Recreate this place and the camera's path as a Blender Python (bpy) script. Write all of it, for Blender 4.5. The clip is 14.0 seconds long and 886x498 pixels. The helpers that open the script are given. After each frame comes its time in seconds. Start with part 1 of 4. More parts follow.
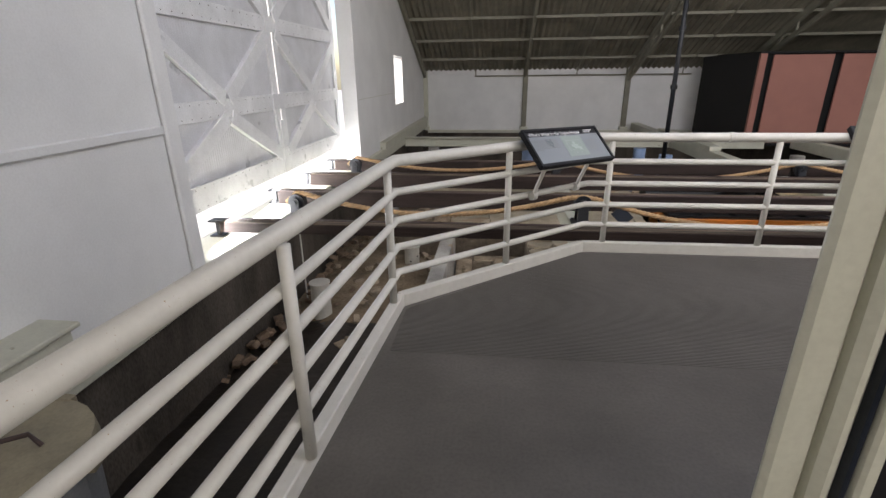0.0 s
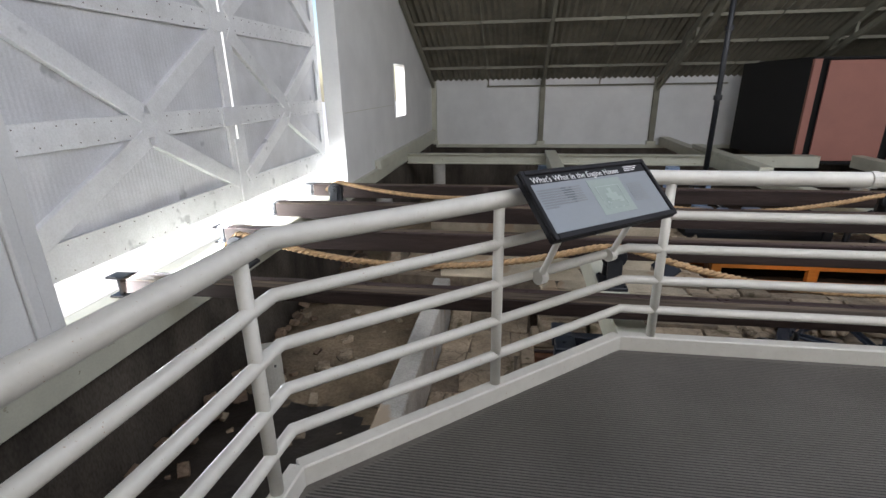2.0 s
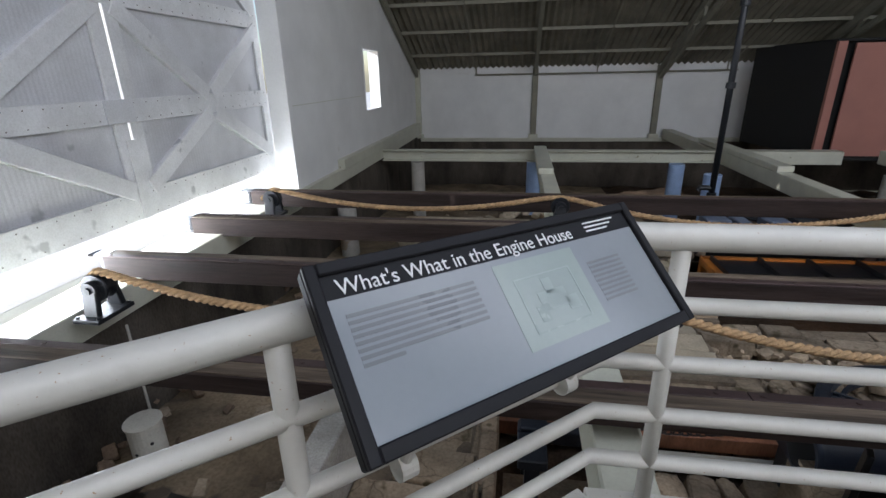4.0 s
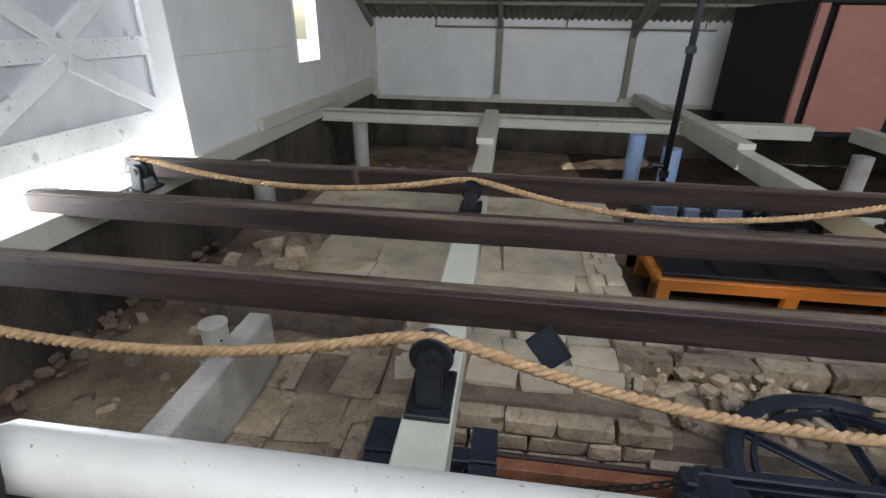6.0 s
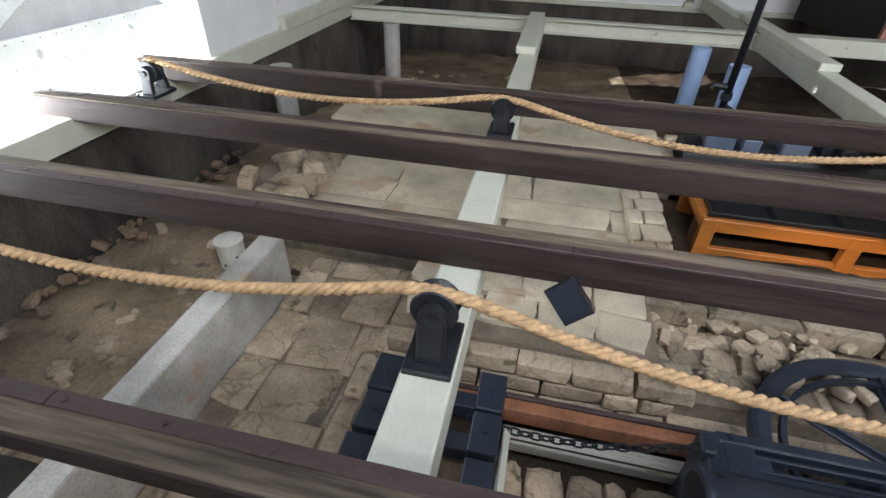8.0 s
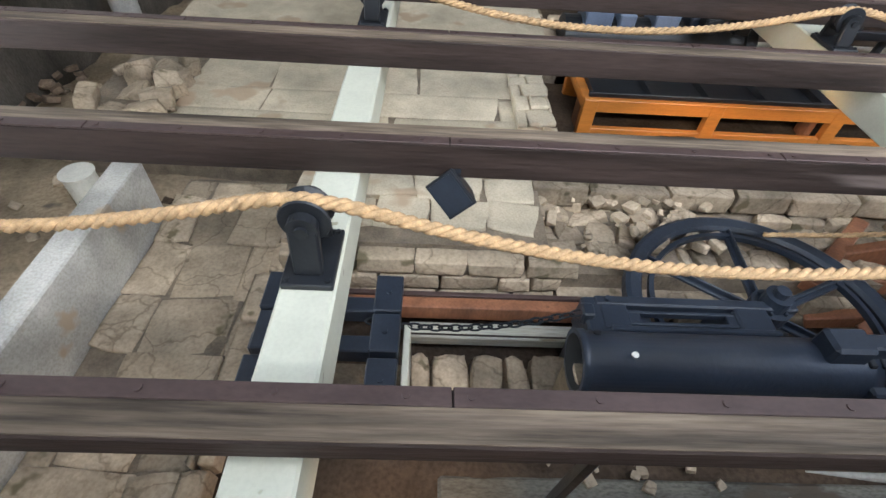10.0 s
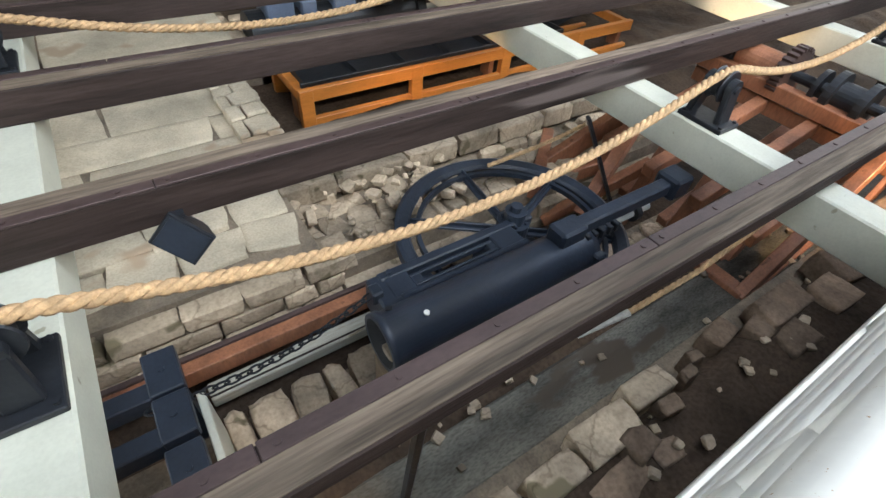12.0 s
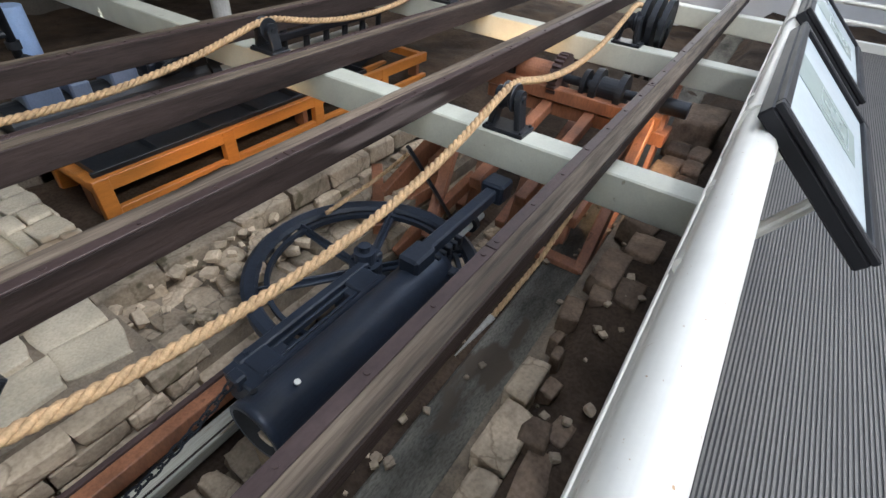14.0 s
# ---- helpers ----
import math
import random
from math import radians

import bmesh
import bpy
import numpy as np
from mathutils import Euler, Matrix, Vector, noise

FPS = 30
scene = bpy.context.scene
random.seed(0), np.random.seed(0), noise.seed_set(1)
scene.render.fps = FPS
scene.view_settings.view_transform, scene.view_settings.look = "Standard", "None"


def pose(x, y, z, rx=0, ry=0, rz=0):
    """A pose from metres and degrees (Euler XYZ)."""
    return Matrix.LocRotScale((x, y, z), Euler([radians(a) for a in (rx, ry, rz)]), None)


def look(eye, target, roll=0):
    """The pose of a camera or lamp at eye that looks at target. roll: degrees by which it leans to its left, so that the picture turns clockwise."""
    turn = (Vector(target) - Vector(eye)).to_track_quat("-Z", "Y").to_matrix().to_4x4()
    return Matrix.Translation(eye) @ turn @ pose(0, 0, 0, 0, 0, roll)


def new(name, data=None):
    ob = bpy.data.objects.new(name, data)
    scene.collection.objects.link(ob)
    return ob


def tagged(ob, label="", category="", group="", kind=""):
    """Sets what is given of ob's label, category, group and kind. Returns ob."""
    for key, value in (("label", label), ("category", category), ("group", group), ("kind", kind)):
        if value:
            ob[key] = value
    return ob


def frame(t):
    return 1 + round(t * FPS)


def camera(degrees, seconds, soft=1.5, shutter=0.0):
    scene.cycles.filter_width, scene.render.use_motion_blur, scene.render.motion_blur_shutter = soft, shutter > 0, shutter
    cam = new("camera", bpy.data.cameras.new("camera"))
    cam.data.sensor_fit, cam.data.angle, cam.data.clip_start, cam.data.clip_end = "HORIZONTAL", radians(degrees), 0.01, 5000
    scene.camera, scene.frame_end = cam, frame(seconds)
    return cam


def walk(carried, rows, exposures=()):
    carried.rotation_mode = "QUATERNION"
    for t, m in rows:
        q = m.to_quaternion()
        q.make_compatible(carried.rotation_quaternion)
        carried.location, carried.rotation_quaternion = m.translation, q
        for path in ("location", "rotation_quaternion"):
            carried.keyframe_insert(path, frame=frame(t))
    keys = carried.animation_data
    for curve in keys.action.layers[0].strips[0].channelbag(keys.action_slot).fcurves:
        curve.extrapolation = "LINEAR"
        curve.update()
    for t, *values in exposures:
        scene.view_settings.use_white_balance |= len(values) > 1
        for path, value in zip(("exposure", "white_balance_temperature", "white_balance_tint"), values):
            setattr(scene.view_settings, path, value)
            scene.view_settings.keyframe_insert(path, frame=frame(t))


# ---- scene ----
cam = camera(86.0, 14.0)
PATH = [
    (0, (0.593, 1.474, 1.603), (0.378, 3.337, 0.908), -0.7),
    (0.5, (0.65, 1.868, 1.624), (0.361, 3.733, 0.963), -0.7),
    (1, (0.668, 2.308, 1.572), (0.342, 4.175, 0.934), -0.6),
    (1.5, (0.73, 2.71, 1.552), (0.466, 4.584, 0.903), -1.1),
    (2, (0.757, 3.122, 1.554), (0.466, 4.99, 0.9), -0.9),
    (2.5, (0.749, 3.489, 1.55), (0.459, 5.358, 0.899), -0.3),
    (3, (0.801, 3.843, 1.524), (0.483, 5.705, 0.866), -0.8),
    (3.5, (0.934, 4.175, 1.517), (0.551, 6.024, 0.857), -1.4),
    (4, (1.135, 4.498, 1.498), (0.836, 6.351, 0.81), -1.2),
    (6.5, (2.017, 5.674, 1.532), (1.786, 7.436, 0.614), 1.0),
    (7, (1.967, 5.79, 1.534), (1.622, 7.488, 0.536), 2.3),
    (9.5, (2.15, 5.897, 1.435), (1.983, 7.304, 0.024), 4.6),
    (10, (2.188, 5.926, 1.431), (2.257, 7.299, -0.022), 4.3),
    (10.5, (2.235, 5.952, 1.425), (2.512, 7.277, -0.048), 4.4),
    (11, (2.289, 5.947, 1.43), (2.757, 7.212, -0.047), 4.3),
    (11.5, (2.329, 5.944, 1.44), (3.005, 7.137, -0.016), 5.7),
    (12, (2.354, 5.929, 1.449), (3.213, 7.039, 0.024), 6.1),
    (12.5, (2.385, 5.917, 1.465), (3.396, 6.94, 0.076), 5.1),
    (13, (2.403, 5.91, 1.463), (3.542, 6.845, 0.111), 4.7),
    (13.5, (2.419, 5.901, 1.461), (3.655, 6.754, 0.141), 4.6),
    (14, (2.43, 5.894, 1.461), (3.75, 6.689, 0.187), 4.7),
]
walk(cam, [(t, look(eye, target, roll)) for t, eye, target, roll in PATH],
     [(0, 0.93, 6600, 16), (3, 0.74, 6100, 13), (4.2, 0.55, 6000, 13), (6.5, 1.22, 6100, 10), (7, 1.32, 6100, 10), (9.5, 2.05, 6050, 9), (10.5, 2.1, 6050, 8), (12.5, 1.9, 6050, 7), (14, 1.62, 6000, 10)])

# ---- world, sun, lights ----
world = bpy.data.worlds.new("world")
scene.world = world
world.use_nodes = True
wn = world.node_tree
sky = wn.nodes.new("ShaderNodeTexSky")
sky.sky_type, sky.sun_disc = "NISHITA", False
sky.sun_elevation, sky.sun_rotation = radians(25), radians(-117)
wn.links.new(sky.outputs[0], wn.nodes["Background"].inputs[0])
wn.nodes["Background"].inputs[1].default_value = 0.15


def lamp(name, kind, m, energy, color=(1, 1, 1), **more):
    data = bpy.data.lights.new(name, kind)
    data.energy, data.color = energy, color
    if kind == "AREA":
        data.shape, data.size, data.size_y = "RECTANGLE", more["size"], more["size_y"]
    if kind == "SUN":
        data.angle = radians(0.5)
    ob = new(name, data)
    ob.matrix_world = m
    return ob


lamp("sun", "SUN", look((-20, -1.5, 9.6), (0, 9, 0)), 5.0, (1, 0.96, 0.9))
# sky light in an assumed, unseen rooflight opening
# the second one is turned to the back wall as added fill
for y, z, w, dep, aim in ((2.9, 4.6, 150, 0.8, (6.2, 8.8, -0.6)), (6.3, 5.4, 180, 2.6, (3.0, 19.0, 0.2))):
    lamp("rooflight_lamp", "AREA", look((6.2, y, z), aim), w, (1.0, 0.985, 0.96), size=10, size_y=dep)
# added fill lamps in front of the plain east and entrance walls, no windows there
lamp("east_fill_lamp", "AREA", look((17.8, 10, 1.6), (0, 12, 0.5)), 25, (0.97, 0.98, 1.0), size=12, size_y=2.4)
lamp("south_fill_lamp", "AREA", look((5, -1.4, 2.3), (5, 9, 0)), 160, (1.0, 0.95, 0.87), size=12, size_y=2.6)
# sky light in the gap of the big door's opening
lamp("door_gap_lamp", "AREA", look((-2.80, 8.8, -0.05), (3, 9.4, -0.9)), 100, (0.93, 0.97, 1.0), size=5.4, size_y=0.26)
# warm floodlights under the beams
for n, e, a, w in (("flood_lamp", (4.7, 9.42, -0.34), (5.7, 10.7, -1.35), 14), ("flood_lamp", (7.0, 6.1, -0.25), (7.2, 6.9, -0.9), 16), ("flood_lamp", (2.7, 6.1, -0.45), (2.0, 6.35, -1.2), 9), ("flood_lamp", (8.0, 8.95, -0.62), (9.0, 8.7, -0.36), 16)):
    spot = lamp(n, "SPOT", look(e, a), w, (1, 0.62, 0.3))
    spot.data.spot_size, spot.data.spot_blend, spot.data.shadow_soft_size = radians(110), 0.8, 0.06

# ---- materials ----
def mat(name, base, rough=0.6, metal=0.0, var=0.12, scale=6.0, bump=0.15, bscale=None, dark=None, streak=(1, 1, 1), spec=0.5, rand=0.0, fine=60.0, spots=0.0, spotcol=(0.1, 0.05, 0.03), spotscale=30.0, crack=0.0, crackmix=0.8):
    """Painted, stained or raw surface: two scales of tone, fine relief, optional stains and per-piece tone."""
    m = bpy.data.materials.new(name)
    m.use_nodes = True
    nt = m.node_tree
    n, l = nt.nodes, nt.links
    b = n["Principled BSDF"]
    b.inputs["Roughness"].default_value, b.inputs["Metallic"].default_value = rough, metal
    b.inputs["Specular IOR Level"].default_value = spec
    co = n.new("ShaderNodeNewGeometry")
    mp = n.new("ShaderNodeMapping")
    mp.inputs["Scale"].default_value = streak
    l.new(co.outputs["Position"], mp.inputs["Vector"])
    big = n.new("ShaderNodeTexNoise")
    big.inputs["Scale"].default_value, big.inputs["Detail"].default_value, big.inputs["Roughness"].default_value = scale, 7, 0.62
    l.new(mp.outputs[0], big.inputs["Vector"])
    fin = n.new("ShaderNodeTexNoise")
    fin.inputs["Scale"].default_value, fin.inputs["Detail"].default_value = fine, 5
    l.new(mp.outputs[0], fin.inputs["Vector"])
    dark = dark or tuple(c * (1 - 2.4 * var) if 2.4 * var < 0.9 else c * 0.1 for c in base)
    ramp = n.new("ShaderNodeValToRGB")
    ramp.color_ramp.elements[0].position, ramp.color_ramp.elements[1].position = 0.33, 0.66
    ramp.color_ramp.elements[0].color, ramp.color_ramp.elements[1].color = (*dark, 1), (*base, 1)
    l.new(big.outputs["Fac"], ramp.inputs[0])
    col = ramp.outputs[0]
    mul = n.new("ShaderNodeMix")
    mul.data_type, mul.blend_type = "RGBA", "MULTIPLY"
    mul.inputs[0].default_value = min(1, 2.2 * var)
    fr = n.new("ShaderNodeValToRGB")
    fr.color_ramp.elements[0].position, fr.color_ramp.elements[1].position = 0.3, 0.6
    fr.color_ramp.elements[0].color = (0.45, 0.43, 0.4, 1)
    l.new(fin.outputs["Fac"], fr.inputs[0])
    l.new(col, mul.inputs[6])
    l.new(fr.outputs[0], mul.inputs[7])
    col = mul.outputs[2]
    if spots:
        sp = n.new("ShaderNodeTexNoise")
        sp.inputs["Scale"].default_value, sp.inputs["Detail"].default_value = spotscale, 3
        l.new(mp.outputs[0], sp.inputs["Vector"])
        sr = n.new("ShaderNodeValToRGB")
        sr.color_ramp.elements[0].position, sr.color_ramp.elements[1].position = 0.78 - spots, 0.82 - spots
        l.new(sp.outputs["Fac"], sr.inputs[0])
        mx = n.new("ShaderNodeMix")
        mx.data_type = "RGBA"
        l.new(sr.outputs[0], mx.inputs[0])
        l.new(col, mx.inputs[6])
        mx.inputs[7].default_value = (*spotcol, 1)
        col = mx.outputs[2]
    if crack:
        wob = n.new("ShaderNodeTexNoise")
        wob.inputs["Scale"].default_value, wob.inputs["Detail"].default_value = 5, 4
        l.new(mp.outputs[0], wob.inputs["Vector"])
        vm = n.new("ShaderNodeVectorMath")
        vm.operation = "MULTIPLY_ADD"
        l.new(wob.outputs["Color"], vm.inputs[0])
        vm.inputs[1].default_value = (0.22, 0.22, 0.22)
        l.new(mp.outputs[0], vm.inputs[2])
        vo = n.new("ShaderNodeTexVoronoi")
        vo.feature = "DISTANCE_TO_EDGE"
        vo.inputs["Scale"].default_value = crack
        l.new(vm.outputs[0], vo.inputs["Vector"])
        cr = n.new("ShaderNodeValToRGB")
        cr.color_ramp.elements[0].position, cr.color_ramp.elements[1].position = 0.004, 0.022
        cr.color_ramp.elements[0].color = (0.22, 0.19, 0.15, 1)
        l.new(vo.outputs["Distance"], cr.inputs[0])
        cm = n.new("ShaderNodeMix")
        cm.data_type, cm.blend_type = "RGBA", "MULTIPLY"
        cm.inputs[0].default_value = crackmix
        l.new(col, cm.inputs[6])
        l.new(cr.outputs[0], cm.inputs[7])
        col = cm.outputs[2]
    if rand:
        oi = n.new("ShaderNodeObjectInfo")
        mr = n.new("ShaderNodeMapRange")
        mr.inputs["To Min"].default_value, mr.inputs["To Max"].default_value = 1 - rand, 1 + rand * 0.5
        l.new(oi.outputs["Random"], mr.inputs["Value"])
        hs = n.new("ShaderNodeHueSaturation")
        l.new(mr.outputs[0], hs.inputs["Value"])
        l.new(col, hs.inputs["Color"])
        col = hs.outputs[0]
    l.new(col, b.inputs["Base Color"])
    rr = n.new("ShaderNodeMapRange")
    rr.inputs["To Min"].default_value, rr.inputs["To Max"].default_value = max(0.05, rough - 0.12), min(1, rough + 0.12)
    l.new(big.outputs["Fac"], rr.inputs["Value"])
    l.new(rr.outputs[0], b.inputs["Roughness"])
    bp = n.new("ShaderNodeBump")
    bp.inputs["Strength"].default_value, bp.inputs["Distance"].default_value = bump, 0.02
    bn = n.new("ShaderNodeTexNoise")
    bn.inputs["Scale"].default_value, bn.inputs["Detail"].default_value = bscale or fine * 0.5, 6
    l.new(mp.outputs[0], bn.inputs["Vector"])
    l.new(bn.outputs["Fac"], bp.inputs["Height"])
    l.new(bp.outputs[0], b.inputs["Normal"])
    return m


WHITE_WALL = mat("white_wall_paint", (0.76, 0.765, 0.755), 0.55, var=0.05, scale=1.2, bump=0.05, spots=0.06, spotcol=(0.66, 0.66, 0.63), spotscale=2.5)
DOOR_WHITE = mat("door_white_paint", (0.80, 0.81, 0.82), 0.5, var=0.1, scale=1.6, bump=0.05, spots=0.1, spotcol=(0.42, 0.43, 0.44), spotscale=3)
RAIL_WHITE = mat("rail_white_enamel", (0.60, 0.585, 0.53), 0.42, var=0.04, scale=5, bump=0.08, fine=25, spots=0.08, spotcol=(0.32, 0.2, 0.1), spotscale=130)
CREAM = mat("cream_paint", (0.56, 0.56, 0.46), 0.45, var=0.06, scale=3, bump=0.06, spots=0.08, spotcol=(0.3, 0.28, 0.2), spotscale=9)
DOOR_SHEET = mat("door_sheet_paint", (0.68, 0.69, 0.71), 0.5, var=0.1, scale=1.4, bump=0.05, spots=0.1, spotcol=(0.36, 0.37, 0.38), spotscale=2.5)
RIB = mat("rubber_rib", (0.145, 0.135, 0.122), 0.52, var=0.12, scale=1.5, bump=0.1)
GROOVE_SHADE = mat("rubber_groove_shade", (0.03, 0.028, 0.026), 0.7, var=0.1, scale=1.5, bump=0.1)
MATTING = mat("rubber_matting", (0.128, 0.116, 0.103), 0.5, var=0.16, scale=1.5, bump=0.15)
TIMBER = mat("dark_timber", (0.05, 0.034, 0.029), 0.66, var=0.27, scale=3.5, bump=0.4, streak=(0.14, 1.6, 1.6), fine=40, spec=0.22, spots=0.1, spotcol=(0.10, 0.078, 0.07), spotscale=2.2)
TIMBER_TOP = mat("worn_timber_top", (0.24, 0.185, 0.135), 0.75, var=0.34, scale=4, bump=0.45, streak=(0.12, 2.2, 2.2), fine=34, spec=0.25, spots=0.12, spotcol=(0.085, 0.06, 0.045), spotscale=5)
STRAP = mat("strap_iron", (0.085, 0.055, 0.05), 0.55, metal=0.3, var=0.15, scale=6, bump=0.15, streak=(0.5, 1, 1))
DIRT = mat("pit_earth", (0.105, 0.073, 0.05), 0.95, var=0.3, scale=1.1, bump=0.9, bscale=16, fine=35, spec=0.15, spots=0.12, spotcol=(0.045, 0.03, 0.022), spotscale=3)
STONE = mat("sandstone", (0.53, 0.425, 0.305), 0.9, var=0.2, scale=3.0, bump=0.9, bscale=11, rand=0.38, fine=40, crack=2.2, crackmix=0.4, spots=0.13, spotcol=(0.17, 0.14, 0.085), spotscale=3.2, spec=0.2)
STONE_PALE = mat("pale_stone_slab", (0.66, 0.57, 0.425), 0.88, var=0.16, scale=1.7, bump=0.6, bscale=8, rand=0.12, spots=0.19, spotcol=(0.42, 0.32, 0.22), spotscale=1.3, spec=0.2)
MORTAR = mat("sandy_mortar", (0.27, 0.215, 0.155), 0.95, var=0.22, scale=5, bump=0.8, bscale=20)
TAN = mat("pale_dry_earth", (0.36, 0.28, 0.19), 0.95, var=0.24, scale=1.3, bump=0.8, bscale=16, fine=30, spec=0.15, spots=0.12, spotcol=(0.13, 0.105, 0.08), spotscale=1.8)
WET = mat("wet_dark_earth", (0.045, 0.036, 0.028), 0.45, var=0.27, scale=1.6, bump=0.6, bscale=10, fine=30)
STONE_BROWN = mat("brown_sandstone", (0.30, 0.215, 0.15), 0.9, var=0.22, scale=4, bump=0.9, bscale=14, rand=0.35, fine=40, spec=0.2)
BIN_LID = mat("dull_tan_plastic", (0.30, 0.26, 0.175), 0.55, var=0.12, scale=6)
BIN_GREY = mat("grey_bin_plastic", (0.24, 0.245, 0.25), 0.5, var=0.1, scale=3)
CONCRETE = mat("pale_concrete", (0.57, 0.55, 0.5), 0.88, var=0.2, scale=1.4, bump=0.3, spots=0.14, spotcol=(0.36, 0.29, 0.21), spotscale=2.2, spec=0.25)
GUTTER = mat("dusty_gutter", (0.25, 0.232, 0.19), 0.9, var=0.33, scale=1.8, bump=0.6, bscale=10, streak=(0.5, 1.3, 1), spec=0.15, spots=0.14, spotcol=(0.1, 0.08, 0.06), spotscale=2.5)
PIT_WALL = mat("pit_wall_concrete", (0.13, 0.112, 0.092), 0.9, var=0.3, scale=1.3, bump=0.5, streak=(1, 1, 0.4), spec=0.2, spots=0.1, spotcol=(0.05, 0.042, 0.034), spotscale=2)
IRON = mat("black_painted_iron", (0.016, 0.018, 0.022), 0.42, var=0.15, scale=5, bump=0.12, spec=0.4)
NAVY = mat("blue_black_painted_iron", (0.021, 0.028, 0.042), 0.42, var=0.15, scale=4, bump=0.12, spec=0.4)
ORANGE = mat("varnished_pine", (0.56, 0.20, 0.035), 0.4, var=0.14, scale=3, bump=0.15, streak=(0.3, 2, 2), spots=0.04, spotcol=(0.2, 0.06, 0.01), spotscale=16)
REDWOOD = mat("reddish_oak", (0.36, 0.15, 0.075), 0.5, var=0.22, scale=4, bump=0.25, streak=(1, 1, 0.3), spots=0.08, spotcol=(0.12, 0.045, 0.02), spotscale=8)
PALE_WOOD = mat("flaking_pale_plank", (0.58, 0.56, 0.46), 0.7, var=0.2, scale=3, bump=0.3, streak=(0.15, 2, 2), spots=0.12, spotcol=(0.2, 0.16, 0.1), spotscale=14)
PINK = mat("terracotta_panel", (0.35, 0.155, 0.12), 0.75, var=0.05, scale=1.5, bump=0.05)
BLACK = mat("black_cloth_and_bore_shade", (0.012, 0.012, 0.012), 0.95, var=0.1, scale=2, bump=0.2)
ROOF = mat("corrugated_roof", (0.26, 0.24, 0.18), 0.75, var=0.18, scale=1.2, bump=0.2)
TRUSS = mat("truss_paint", (0.25, 0.24, 0.185), 0.7, var=0.1, scale=3)
BLUE = mat("pale_blue_column_paint", (0.34, 0.47, 0.72), 0.5, var=0.08, scale=3)
PVC = mat("off_white_pipe", (0.7, 0.68, 0.6), 0.5, var=0.1, scale=4)
SIGN_PAPER = mat("sign_face", (0.25, 0.27, 0.29), 0.22, var=0.015, scale=2, bump=0.0)
# glossy face whose pale blue base colour holds the reflected sky glare
SIGN_GLARE = mat("sign_glare_face", (0.55, 0.61, 0.63), 0.12, var=0.03, scale=2, bump=0.0)
SIGN_FAINT = mat("sign_faint_ink", (0.27, 0.32, 0.3), 0.3, var=0.02, bump=0.0)
SIGN_MAP = mat("sign_plan_panel", (0.29, 0.34, 0.32), 0.22, var=0.02, scale=3, bump=0.0)
SIGN_INK = mat("sign_ink", (0.15, 0.16, 0.17), 0.3, var=0.02, bump=0.0)
SIGN_BLACK = mat("sign_black", (0.012, 0.012, 0.014), 0.55, spec=0.2, var=0.02, bump=0.0)
SIGN_TEXT = mat("sign_letter_white", (0.75, 0.75, 0.75), 0.4, var=0.01, bump=0.0)
GROUND = mat("pale_gravel_yard", (0.72, 0.7, 0.66), 0.9, var=0.1, scale=3)


def rope_material():
    m = mat("manila_rope", (0.60, 0.39, 0.20), 0.85, var=0.2, scale=20, bump=0.4, fine=120)
    return m


ROPE = rope_material()

# ---- mesh helpers ----
def link(name, bm, material, smooth=False):
    me = bpy.data.meshes.new(name)
    bm.to_mesh(me)
    bm.free()
    for m in material if isinstance(material, (list, tuple)) else [material]:
        me.materials.append(m)
    if smooth:
        for p in me.polygons:
            p.use_smooth = True
    return new(name, me)


def part(name, bm, material, parent, label="", smooth=False):
    ob = link(name, bm, material, smooth)
    ob.parent = parent
    return tagged(ob, label)


def thing(name, label, category, group="", kind="", at=(0, 0, 0)):
    ob = new(name)
    ob.location = at
    return tagged(ob, label, category, group, kind)


def box(bm, lo, hi, bevel=0.0, m=None, mat_i=0):
    """An axis-aligned box between two corners, with its edges rounded by bevel, moved by m."""
    lo, hi = Vector(lo), Vector(hi)
    r = bmesh.ops.create_cube(bm, size=1)
    vs = r["verts"]
    bmesh.ops.scale(bm, vec=hi - lo, verts=vs)
    bmesh.ops.translate(bm, vec=(lo + hi) / 2, verts=vs)
    fs = {f for v in vs for f in v.link_faces}
    for f in fs:
        f.material_index = mat_i
    if bevel:
        es = list({e for v in vs for e in v.link_edges})
        g = bmesh.ops.bevel(bm, geom=es, offset=bevel, segments=1, affect="EDGES", profile=0.6)
        vs = list({v for f in g["faces"] for v in f.verts} | {v for v in vs if v.is_valid})
    if m is not None:
        bmesh.ops.transform(bm, matrix=m, verts=vs)
    return bm


def rod(bm, a, b, r, n=12, r2=None, caps=True):
    a, b = Vector(a), Vector(b)
    d = b - a
    m = Matrix.Translation((a + b) / 2) @ d.to_track_quat("Z", "Y").to_matrix().to_4x4()
    bmesh.ops.create_cone(bm, cap_ends=caps, segments=n, radius1=r, radius2=r if r2 is None else r2, depth=d.length, matrix=m)
    return bm


def bar(bm, a, b, w, h, bevel=0.0, up=(0, 0, 1)):
    """A rectangular bar from a to b, w wide and h high (up side)."""
    a, b = Vector(a), Vector(b)
    d = (b - a).normalized()
    s = d.cross(Vector(up)).normalized()
    u = s.cross(d)
    m = Matrix((( s.x, d.x, u.x, 0), (s.y, d.y, u.y, 0), (s.z, d.z, u.z, 0), (0, 0, 0, 1)))
    m.translation = a
    return box(bm, (-w / 2, 0, -h / 2), (w / 2, (b - a).length, h / 2), bevel, m)


